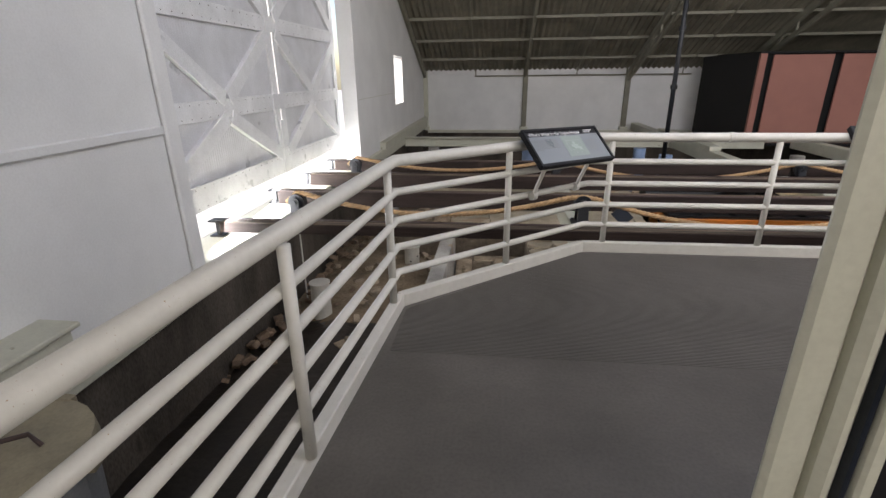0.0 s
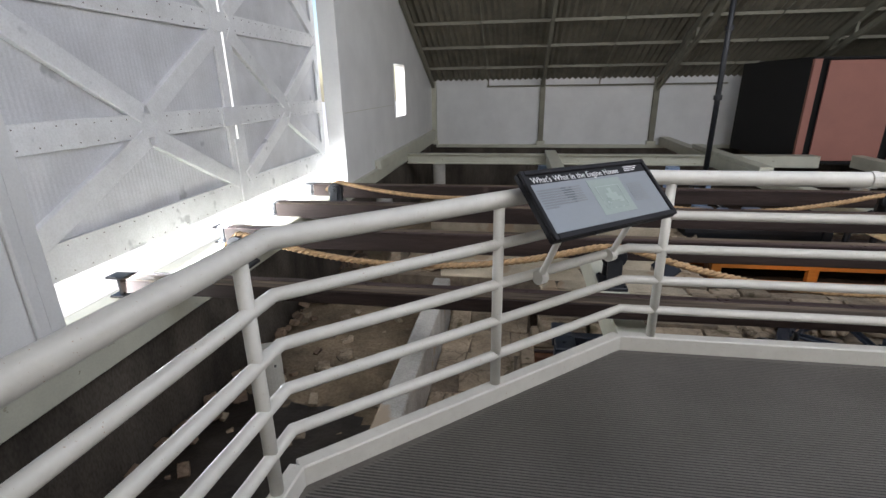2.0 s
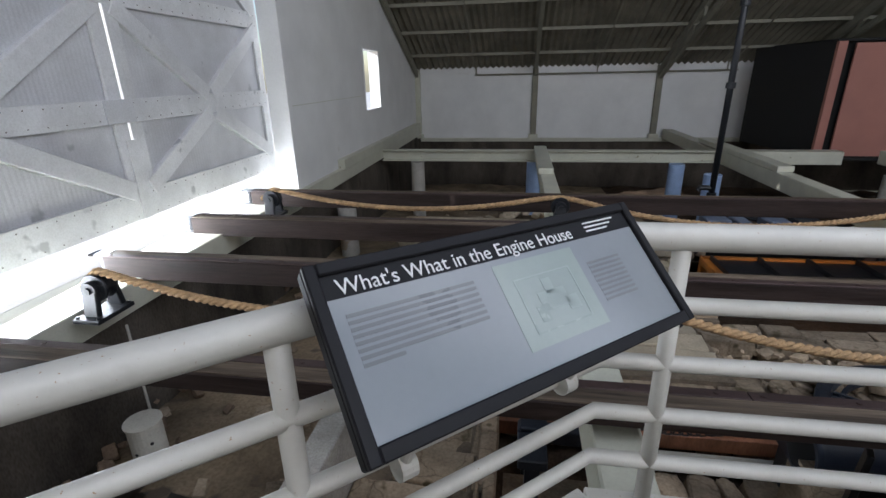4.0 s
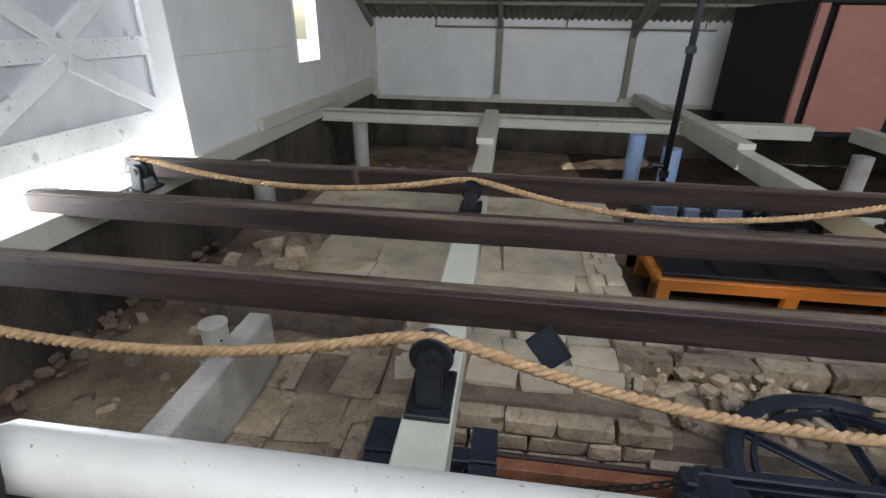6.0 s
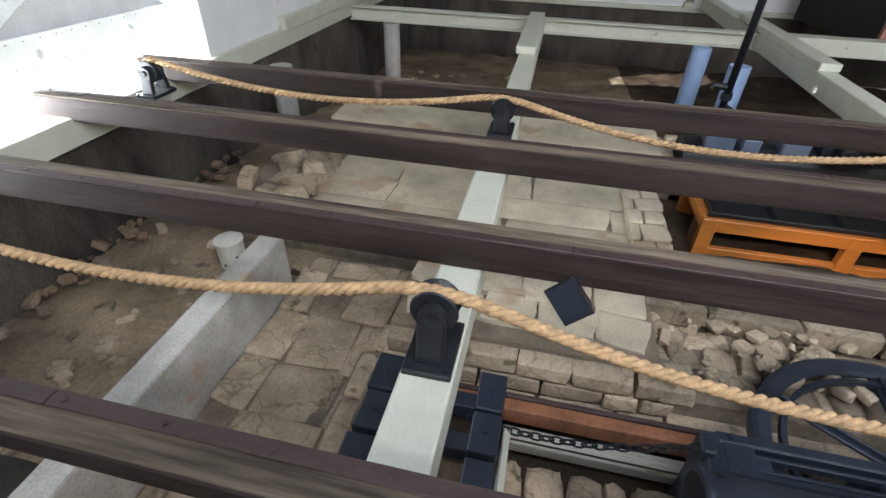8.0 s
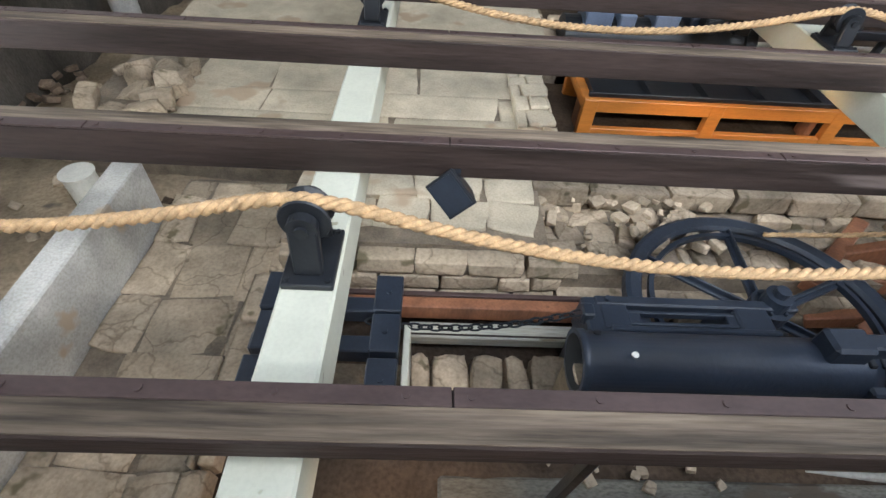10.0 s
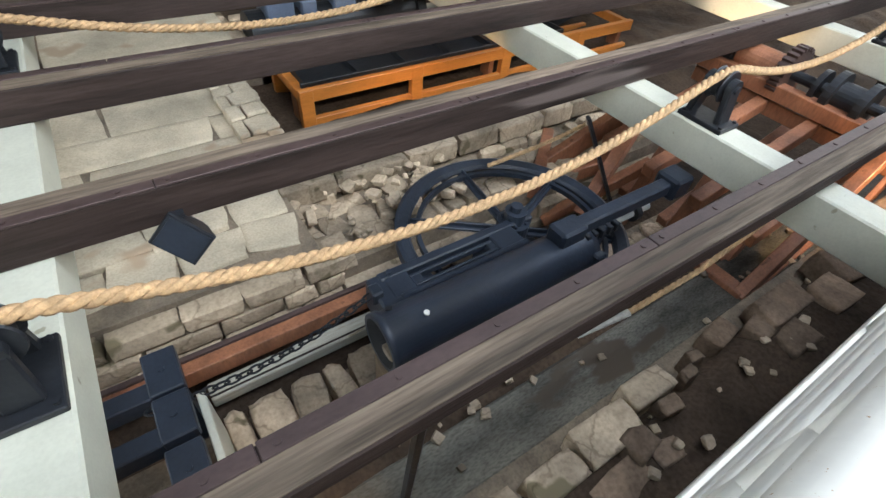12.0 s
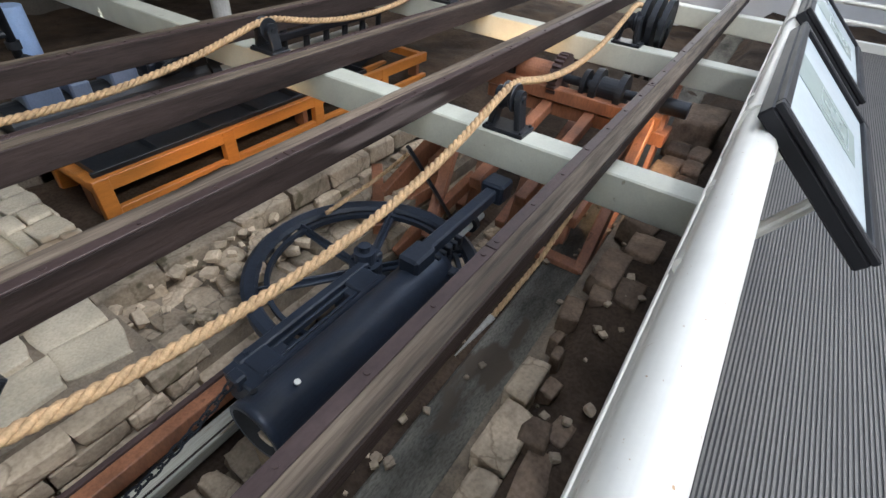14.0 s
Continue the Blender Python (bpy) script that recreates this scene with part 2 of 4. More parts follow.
def tube(bm, pts, r, n=10):
    """A round tube along a line of points."""
    pts = [Vector(p) for p in pts]
    rings = []
    up = Vector((0, 0, 1))
    for i, p in enumerate(pts):
        d = (pts[min(i + 1, len(pts) - 1)] - pts[max(i - 1, 0)]).normalized()
        s = d.cross(up)
        s = s.normalized() if s.length > 1e-3 else Vector((1, 0, 0))
        u = s.cross(d)
        rings.append([bm.verts.new(p + r * (math.cos(k * 2 * math.pi / n) * s + math.sin(k * 2 * math.pi / n) * u)) for k in range(n)])
    for q, w in zip(rings, rings[1:]):
        for k in range(n):
            bm.faces.new((q[k], q[(k + 1) % n], w[(k + 1) % n], w[k]))
    bm.faces.new(rings[0][::-1]), bm.faces.new(rings[-1])
    return bm


def B():
    return bmesh.new()


def structure(name, bm, material, label, category, smooth=False):
    return tagged(link(name, bm, material, smooth), label, category, kind="structure")

# ---- large structure ----
WX = -2.35          # inner face of the door wall
BY = 21.1           # inner face of the back wall
EAVE = 1.66
SLOPE = 0.45
RIDGE_Y = 10.0


def roof_z(y):
    return EAVE + SLOPE * min(BY - y, y - 2 * RIDGE_Y + BY)


def build_platform():
    bm = B()
    pts = [(-0.40, 0.6), (-0.085, 4.565), (1.42, 5.84), (10.1, 5.84), (10.1, 0.6)]
    lo = [bm.verts.new((x, y, -0.12)) for x, y in pts]
    hi = [bm.verts.new((x, y, 0)) for x, y in pts]
    bm.faces.new(hi[::-1]), bm.faces.new(lo)
    for k in range(5):
        j = (k + 1) % 5
        bm.faces.new((lo[k], hi[k], hi[j], lo[j]))
    bmesh.ops.recalc_face_normals(bm, faces=bm.faces)
    floor = structure("floor", bm, MATTING, "dark grey rubber matting covering the viewing platform", "floor")
    # darker sheet under the ribs, the shade of the grooves is in its colour
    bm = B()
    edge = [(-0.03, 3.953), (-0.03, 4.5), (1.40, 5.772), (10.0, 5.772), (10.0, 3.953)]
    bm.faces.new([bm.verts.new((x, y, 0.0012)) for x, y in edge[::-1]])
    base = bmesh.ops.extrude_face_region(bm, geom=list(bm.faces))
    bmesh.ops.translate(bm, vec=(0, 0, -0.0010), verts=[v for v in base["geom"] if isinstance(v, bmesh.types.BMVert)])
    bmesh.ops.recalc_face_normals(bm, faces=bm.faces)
    part("groove_shade_sheet", bm, GROOVE_SHADE, floor)
    for k in range(114):
        y = 5.76 - k * 0.016
        x0 = max(-0.03, 1.39 - (5.772 - y) * 1.125)
        part("rib", box(B(), (x0, y, 0.0012), (10.0, y + 0.0085, 0.0045)), RIB, floor)


def build_walls():
    # door wall with its door opening and slit window
    def wall(lo, hi, name="wall_west"):
        structure(name, box(B(), lo, hi), WHITE_WALL, "white painted boarded wall beside the big door", "wall")
    wall((WX - 0.25, -1.5, -0.2), (WX, 5.62, 7.5))
    wall((WX - 0.25, 11.62, -0.2), (WX, 15.46, 7.5), "wall_west_far")
    wall((WX - 0.25, 15.46, -0.2), (WX, 16.66, 0.76), "wall_west_under_window")
    wall((WX - 0.25, 15.46, 2.08), (WX, 16.66, 7.5), "wall_west_over_window")
    wall((WX - 0.25, 16.66, -0.2), (WX, BY, 7.5), "wall_west_end")
    wall((WX - 0.25, 5.62, 3.55), (WX, 11.62, 7.5), "wall_west_over_door")
    structure("wall_north", box(B(), (WX, BY, -0.55), (20, BY + 0.25, 1.75)), WHITE_WALL, "white painted back wall under the eaves", "wall")
    structure("wall_east", box(B(), (18, -1.5, -2.5), (18.25, BY, 7.5)), WHITE_WALL, "plain white end wall", "wall")
    # entrance wall behind the visitor
    structure("wall_south", box(B(), (WX, -1.75, -0.2), (18.25, -1.5, 7.5)), WHITE_WALL, "plain white entrance wall", "wall")


def build_roof():
    bm = B()
    n = 220
    x0, x1 = -2.6, 18.2
    rows = [(BY + 0.2, EAVE - 0.09), (RIDGE_Y, roof_z(RIDGE_Y)), (8.2, 6.15), (2.6, 4.75), (-1.8, 4.0)]
    prev = None
    for k in range(n + 1):
        x = x0 + (x1 - x0) * k / n
        dz = 0.075 if k % 2 else 0.0
        cur = [bm.verts.new((x, y, z + dz)) for y, z in rows]
        if prev:
            # opening left in the unseen front slope for the rooflight lamps
            for a in (0, 1, 3) if 0.5 < x < 15 else range(4):
                bm.faces.new((prev[a], cur[a], cur[a + 1], prev[a + 1]))
        prev = cur
    structure("ceiling", bm, ROOF, "underside of a dark corrugated roof", "ceiling")
    bm = B()
    for y in (20.05, 18.82, 17.6, 16.4, 15.2, 14.0, 12.8, 11.6, 10.4):
        z = roof_z(y) - 0.06
        box(bm, (-2.6, y - 0.03, z - 0.05), (18, y + 0.03, z + 0.03))
    structure("trim_purlins", bm, TRUSS, "grey painted roof purlins", "purlin")


def ramp(v, a, b, p, q):
    k = min(1, max(0, (v - a) / (b - a)))
    k = k * k * (3 - 2 * k)
    return p + (q - p) * k


def ground_z(x, y):
    """The level of the excavated ground: a bank by the platform, a gutter, a deep channel, and the open pit behind."""
    left = ramp(y, 9, 21, -1.55, -2.2)
    bank = ramp(y, 6.15, 6.45, -1.08, -1.42)
    chan = ramp(y, 6.95, 7.15, bank, -1.8)
    back = ramp(y, 8.3, 9.5, chan, -1.45)
    far = ramp(y, 12.5, 20, back, -2.2)
    return ramp(x, 0.6, 1.4, left, far)


def build_pit():
    bm = B()
    nx, ny = 205, 200
    x0, x1, y0, y1 = WX - 0.2, 18, 1.0, BY + 0.1
    grid = []
    for j in range(ny + 1):
        row = []
        for i in range(nx + 1):
            x, y = x0 + (x1 - x0) * i / nx, y0 + (y1 - y0) * j / ny
            calm = ramp(abs(y - 6.7), 0.35, 0.6, 0.25, 1.0) if x > 1.6 else 1.0
            z = ground_z(x, y) + calm * 0.10 * noise.noise((x * 0.6, y * 0.6, 1)) + 0.06 * noise.noise((x * 2.3, y * 2.3, 4)) + 0.02 * noise.noise((x * 9, y * 9, 7))
            row.append(bm.verts.new((x, y, z)))
        grid.append(row)
    for j in range(ny):
        for i in range(nx):
            bm.faces.new((grid[j][i], grid[j][i + 1], grid[j + 1][i + 1], grid[j + 1][i]))
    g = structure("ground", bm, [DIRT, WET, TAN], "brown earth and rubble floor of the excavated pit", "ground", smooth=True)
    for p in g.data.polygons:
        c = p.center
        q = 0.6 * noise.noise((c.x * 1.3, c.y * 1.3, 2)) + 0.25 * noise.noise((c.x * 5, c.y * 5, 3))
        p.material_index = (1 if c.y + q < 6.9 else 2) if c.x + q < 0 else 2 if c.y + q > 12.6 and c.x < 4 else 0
    structure("pit_wall_west", box(B(), (WX - 0.3, 1, -2.2), (WX + 0.02, BY, -0.46)), PIT_WALL, "dark damp concrete wall of the pit", "wall")
    structure("pit_wall_north", box(B(), (WX + 0.02, BY - 0.05, -2.2), (18, BY + 0.25, -0.6)), PIT_WALL, "dark block wall at the end of the pit", "wall")
    structure("pit_wall_south", box(B(), (WX + 0.02, 1.0, -2.2), (18, 1.2, -0.13)), PIT_WALL, "dark wall of the pit under the platform", "wall")
    structure("sill_west", box(B(), (WX - 0.5, 1.2, -0.46), (WX + 0.10, BY, -0.2), 0.01), CREAM, "cream painted sill beam along the pit edge", "sill")
    structure("ground_outside", box(B(), (-60, -40, -0.6), (WX - 0.5, 60, -0.2)), GROUND, "bright sunlit yard outside the door", "ground")


build_platform()
build_walls()
build_roof()
build_pit()

# ---- rails, ropes and cross beams ----
TRACKS = [(6.47, 6.66, 1), (8.04, 8.22, -1), (9.31, 9.49, 1), (10.64, 10.82, -1)]


def rail_timber(y0, y1, side):
    t = thing("rail_timber", "long dark weathered timber rail topped with an iron strap", "rail", "four timber rails")
    xs = [-2.62, 3.0 if side > 0 else 2.0, 9.5, 17.9]
    part("beam", box(B(), (xs[0], y0, -0.13 if y0 < 7 else -0.225), (xs[-1], y1, -0.012), 0.008), TIMBER, t)
    s0, s1 = (y1 - 0.065, y1 + 0.003) if side > 0 else (y0 - 0.003, y0 + 0.065)
    joints = [-2.6, 0.4, 2.29, 4.1, 7.0, 10, 13, 17.9]
    for a, b in zip(joints, joints[1:]):
        st = part("strap", box(B(), (a + 0.003, s0, -0.012), (b - 0.003, s1, 0.0), 0.003), STRAP, t, "rusty flat iron strap")
        x = a + 0.06
        while x < b - 0.02 and x < 9:
            bm = B()
            rod(bm, (x, (s0 + s1) / 2, -0.001), (x, (s0 + s1) / 2, 0.006), 0.014, 8)
            part("bolt", bm, STRAP, st)
            x += 0.42
    o0, o1 = (y0 + 0.008, s0 - 0.002) if side > 0 else (s1 + 0.002, y1 - 0.008)
    part("worn_top", box(B(), (-2.6, o0, -0.0125), (17.9, o1, -0.004)), TIMBER_TOP, t, "paler worn timber grain")


for row in TRACKS:
    rail_timber(*row)



def end_chock(y):
    """An I-shaped iron chock between the sill and the end of a timber."""
    t = thing("end_chock", "small dark iron chock standing on the sill at a timber end", "chock", "iron chocks")
    part("top_plate", box(B(), (-2.78, y - 0.07, -0.02), (-2.6, y + 0.07, 0.0), 0.004), IRON, t)
    part("stem", box(B(), (-2.71, y - 0.03, -0.18), (-2.67, y + 0.03, -0.02), 0.004), IRON, t)
    part("foot_plate", box(B(), (-2.78, y - 0.07, -0.2), (-2.62, y + 0.07, -0.18), 0.004), IRON, t)


for y0, y1, side in TRACKS:
    end_chock((y0 + y1) / 2)

CROSS_X = (1.675, 5.77, 9.0, 12.1)


def cross_beam(x, y0, y1):
    t = thing("cross_beam", "cream painted heavy timber cross beam under the rails", "beam", "cream cross beams")
    part("beam", box(B(), (x - 0.125, y0, -0.52), (x + 0.125, y1, -0.227), 0.012), CREAM, t)


for x in CROSS_X:
    cross_beam(x, 5.0, 16.2)

# ---- platform railing ----
LINE = [Vector((-0.33, 1.0, 0)), Vector((-0.085, 4.565, 0)), Vector((1.41, 5.838, 0)), Vector((10.06, 5.838, 0)), Vector((10.06, 0.7, 0))]


def railing():
    t = thing("railing", "white painted tubular steel railing round the viewing platform", "railing")
    for k, z in enumerate((1.06, 0.85, 0.65, 0.455, 0.265)):
        r = 0.04 if k == 0 else 0.026
        part("top_rail" if k == 0 else "rail", tube(B(), [p + Vector((0, 0, z)) for p in LINE], r, 14), RAIL_WHITE, t, smooth=True)
    for x, y in [(-0.27, 1.7), (-0.15, 2.98), (-0.1, 4.42), (0.69, 5.23)] + [(1.6 + 1.37 * k, 5.838) for k in range(7)] + [(10.06, 5.8 - 1.5 * k) for k in range(4)]:
        bm = B()
        rod(bm, (x, y, 0.09), (x, y, 1.04), 0.026, 14)
        part("post", bm, RAIL_WHITE, t, smooth=True)
    for x in (2.55, 3.62, 4.66):
        bm = B()
        rod(bm, (x, 5.838, 1.06), (x + 0.035, 5.838, 1.06), 0.0455, 18)
        part("clamp_ring", bm, RAIL_WHITE, t, smooth=False)
    for a, b in zip(LINE, LINE[1:]):
        part("kick_plate", bar(B(), a + Vector((0, 0, 0.045)), b + Vector((0, 0, 0.045)), 0.07, 0.1, 0.006), RAIL_WHITE, t)


railing()

# ---- the big door ----
def big_door():
    DX = -2.85
    for y0, y1, mirror in ((5.3, 8.965, 1), (9.005, 11.9, -1)):
        t = thing("barn_door", "white painted boarded barn door with diagonal braces, closed", "door", "pair of barn doors")
        bm = B()
        n = int((y1 - y0) / 0.024)
        prev = None
        for k in range(n + 1):
            y = y0 + (y1 - y0) * k / n
            x = DX - 0.035 + (0.0018 if k % 2 else 0)
            cur = [bm.verts.new((x, y, 0.1)), bm.verts.new((x, y, 4.35))]
            if prev:
                bm.faces.new((prev[0], cur[0], cur[1], prev[1]))
            prev = cur
        part("sheet", bm, DOOR_SHEET, t, "ribbed metal sheet painted white")
        rails = [(0.1, 0.40), (1.10, 1.33), (2.2, 2.42), (3.3, 3.5), (4.15, 4.35)]
        for a, b in rails:
            part("rail_board", box(B(), (DX - 0.025, y0, a), (DX + 0.012, y1, b), 0.004), DOOR_WHITE, t)
        for a in (y0, y1 - 0.16):
            part("stile", box(B(), (DX - 0.027, a, 0.1), (DX + 0.008, a + 0.16, 4.35), 0.004), DOOR_WHITE, t)
        mid = 7.46 if mirror > 0 else (y0 + y1) / 2
        for (za, zb), apex_up in (((0.4, 1.10), 1), ((1.33, 2.2), 0), ((2.42, 3.3), 1), ((3.5, 4.15), 0)):
            for e in ((6.0 if mirror > 0 else y0 + 0.1), y1 - 0.1):
                p, q = (mid, e) if apex_up else (e, mid)
                s = 0.05 if e > mid else -0.05
                bm = B()
                bar(bm, (DX - 0.012, p + (s if apex_up else 0), zb), (DX - 0.012, q + (0 if apex_up else s), za), 0.19, 0.075, 0.006, up=(1, 0, 0))
                part("brace", bm, DOOR_WHITE, t)
        if mirror > 0:
            part("cover_strip", box(B(), (DX + 0.012, y1 - 0.08, 0.1), (DX + 0.03, y1 + 0.05, 0.93), 0.004), DOOR_WHITE, t)
            part("cover_strip", box(B(), (DX + 0.012, y1 - 0.25, 1.10), (DX + 0.034, y1 + 0.12, 1.33), 0.004), DOOR_SHEET, t)
            part("cover_strip", box(B(), (DX + 0.012, y1 - 0.2, 2.2), (DX + 0.034, y1 + 0.03, 2.42), 0.004), DOOR_WHITE, t)
        # bolt heads along the boards
        bm = B()
        for a, b in rails[:3]:
            k = 0
            while y0 + 0.1 + 0.18 * k < y1:
                for z in (a + 0.04, b - 0.04):
                    rod(bm, (DX + 0.011, y0 + 0.1 + 0.18 * k, z), (DX + 0.016, y0 + 0.1 + 0.18 * k, z), 0.006, 6)
                k += 1
        part("bolt_heads", bm, STRAP, t, "rows of small dark bolt heads")
    for y in (5.62, 11.62):
        structure("door_1_jamb", box(B(), (WX - 0.30, y - 0.06, -0.2), (WX + 0.02, y + 0.06, 4.35), 0.008), WHITE_WALL, "white painted door jamb", "door jamb")
    # base board and panel mouldings on the wall
    structure("trim_panel", box(B(), (WX, 1.0, 1.12), (WX + 0.035, 5.46, 1.20), 0.012), WHITE_WALL, "white moulding across the wall boards", "moulding")
    structure("trim_panel_edge", box(B(), (WX, 5.46, -0.2), (WX + 0.045, 5.555, 4.3), 0.014), WHITE_WALL, "white edge moulding of the wall boards", "moulding")
    structure("trim_far", box(B(), (WX, 11.7, 1.085), (WX + 0.006, 15.2, 1.095)), CREAM, "thin joint strip across the wall boards", "moulding")
    structure("sill_raised", box(B(), (WX - 0.1, 13.4, -0.22), (WX + 0.14, 20.9, -0.02), 0.01), CREAM, "cream painted raised sill beam", "sill")
    # window bars frame
    w = thing("window_1", "narrow slit window glowing with daylight", "window", kind="structure")
    for lo, hi in (((WX - 0.03, 15.42, 0.72), (WX + 0.015, 15.47, 2.12)), ((WX - 0.03, 16.65, 0.72), (WX + 0.015, 16.70, 2.12)), ((WX - 0.03, 15.47, 0.72), (WX + 0.015, 16.65, 0.765)), ((WX - 0.03, 15.47, 2.075), (WX + 0.015, 16.65, 2.12))):
        part("window_frame", box(B(), lo, hi), WHITE_WALL, w)


big_door()

# ---- back wall: posts, gutter pipe, rafters ----
POST_X = (-2.28, 1.6, 5.4, 9.2, 13.0)


def back_frame():
    for x in POST_X:
        t = thing("roof_post", "grey-cream painted post carrying a roof rafter at the back wall", "post", "back wall posts")
        part("post", box(B(), (x - 0.09, BY - 0.14, -0.55), (x + 0.09, BY + 0.003, EAVE), 0.01), CREAM if x < 0 else TRUSS, t)
        part("foot", box(B(), (x - 0.15, BY - 0.2, -0.55), (x + 0.15, BY + 0.004, -0.42), 0.01), CREAM, t)
        y0, y1 = BY - 0.05, RIDGE_Y
        part("rafter", bar(B(), (x, y0, EAVE - 0.16), (x, y1, roof_z(y1) - 0.16), 0.1, 0.2, 0.008), TRUSS, t)
        if x > 3:
            part("lower_chord", bar(B(), (x, y0 - 0.1, EAVE - 0.35), (x, 13.2, roof_z(13.2) - 0.85), 0.09, 0.12, 0.006), TRUSS, t)
            for k in range(6):
                ya = 20.2 - 1.2 * k
                zc = EAVE - 0.35 + (y0 - 0.1 - ya) / (y0 - 0.1 - 13.2) * (roof_z(13.2) - 0.85 - EAVE + 0.35)
                part("web", bar(B(), (x, ya, zc), (x, ya - (0.6 if k % 2 else 0.05), roof_z(ya - 0.3) - 0.2), 0.06, 0.06), TRUSS, t)
    for x in (-0.3, 3.5, 7.3):
        t = thing("roof_brace", "thin grey sag rod under the roof purlins", "rod", "roof rods")
        part("rod", tube(B(), [(x, BY - 0.3, EAVE - 0.02), (x, 16, roof_z(16) - 0.12), (x, 11, roof_z(11) - 0.12)], 0.018, 6), TRUSS, t)
    t = thing("conduit_pipe", "thin grey conduit pipe along the top of the back wall", "pipe")
    part("run", tube(B(), [(-0.35, BY - 0.12, 1.47), (7.6, BY - 0.12, 1.47)], 0.025, 8), TRUSS, t)
    for x in (-0.3, 3.5, 7.3):
        part("drop", tube(B(), [(x, BY - 0.12, 1.47), (x, BY - 0.12, 1.75)], 0.02, 8), TRUSS, t)
    structure("trim_wall_top", box(B(), (WX, BY - 0.03, 1.52), (18, BY - 0.001, 1.60), 0.004), WHITE_WALL, "white painted wall plate", "trim")
    structure("trim_wall_foot", box(B(), (WX + 0.14, BY - 0.16, -0.66), (8.0, BY + 0.005, -0.55), 0.008), CREAM, "cream painted foot beam of the back wall", "trim")


back_frame()


def flanged_beam():
    t = thing("flanged_beam", "cream painted steel flanged beam across the far pit", "beam")
    y, z = 16.3, -0.25
    part("flange", box(B(), (-2.25, y - 0.12, z - 0.03), (5.62, y + 0.12, z), 0.004), CREAM, t)
    part("web", box(B(), (-2.25, y - 0.02, z - 0.24), (5.62, y + 0.02, z - 0.03)), CREAM, t)
    part("flange", box(B(), (-2.25, y - 0.12, z - 0.27), (5.62, y + 0.12, z - 0.24), 0.004), CREAM, t)


flanged_beam()


def far_cross_parts():
    for x, y0 in ((1.64, 13.2), (5.78, 13.6)):
        t = thing("beam_block", "cream painted packing block on a cross beam", "beam block", "packing blocks")
        part("block", box(B(), (x - 0.14, y0, -0.228), (x + 0.14, 17.6 if x > 3 else 16.1, -0.12), 0.012), CREAM, t)
    t = thing("edge_beam", "cream painted edge beam beside the far opening", "beam")
    part("beam", box(B(), (5.66, 16.2, -0.55), (8.2, 16.55, -0.26), 0.01), CREAM, t)
    part("beam", box(B(), (5.66, 16.55, -0.55), (5.95, 20.9, -0.26), 0.01), CREAM, t)
    for x, y, m, lab in ((4.75, 16.1, BLUE, "pale blue painted steel pillar in the far pit"), (5.1, 14.9, BLUE, "pale blue painted steel pillar in the far pit"), (1.52, 16.25, BLUE, "pale blue painted steel pillar in the far pit"), (-1.35, 16.2, CONCRETE, "grey concrete pillar in the far pit"), (-1.95, 12.6, CONCRETE, "grey concrete pillar by the pit wall"), (8.4, 14.9, CONCRETE, "grey concrete pillar in the far pit")):
        t = thing("pillar", lab, "pillar", "pit pillars")
        bm = B()
        rod(bm, (x, y, -2.3), (x, y, -0.53), 0.17, 20)
        part("shaft", bm, m, t, smooth=False)
    t = thing("standpipe", "black painted iron standpipe with a valve at its foot", "pipe")
    bm = B()
    rod(bm, (4.5, 13.25, -0.75), (4.5, 13.25, 4.6), 0.05, 14)
    part("pipe", bm, IRON, t, smooth=True)
    for z in (-0.62, 1.2, 2.4):
        bm = B()
        rod(bm, (4.5, 13.25, z), (4.5, 13.25, z + 0.09), 0.075, 14)
        part("collar", bm, IRON, t)
    part("branch", tube(B(), [(4.5, 13.25, -0.45), (4.32, 13.3, -0.45), (4.28, 13.3, -0.5)], 0.045, 10), IRON, t)
    part("lower_run", tube(B(), [(4.5, 13.25, -0.7), (4.9, 12.9, -0.85), (5.6, 12.4, -0.9)], 0.035, 10), IRON, t)


far_cross_parts()


def exhibit_box():
    t = thing("exhibit_partition", "black cloth sided exhibit booth with terracotta front panels", "partition")
    part("black_side", bar(B(), (8.02, 17.08, 0.76), (7.58, 19.9, 0.76), 0.06, 2.52), BLACK, t, "black cloth side")
    part("back", box(B(), (8.06, 17.18, -0.5), (17.8, 17.24, 2.02)), BLACK, t)
    part("top", box(B(), (7.98, 17.0, 2.02), (17.8, 19.9, 2.07)), BLACK, t)
    part("corner_post", box(B(), (7.99, 16.98, -0.5), (8.17, 17.08, 2.02), 0.004), PINK, t)
    for a in (8.36, 10.2, 12.05, 13.9, 15.75):
        part("panel", box(B(), (a, 17.0, -0.48), (a + 1.6, 17.05, 1.98), 0.004), PINK, t, "terracotta painted panel")
    part("floor_edge", box(B(), (7.9, 16.9, -0.56), (17.8, 17.3, -0.5)), BLACK, t)


exhibit_box()

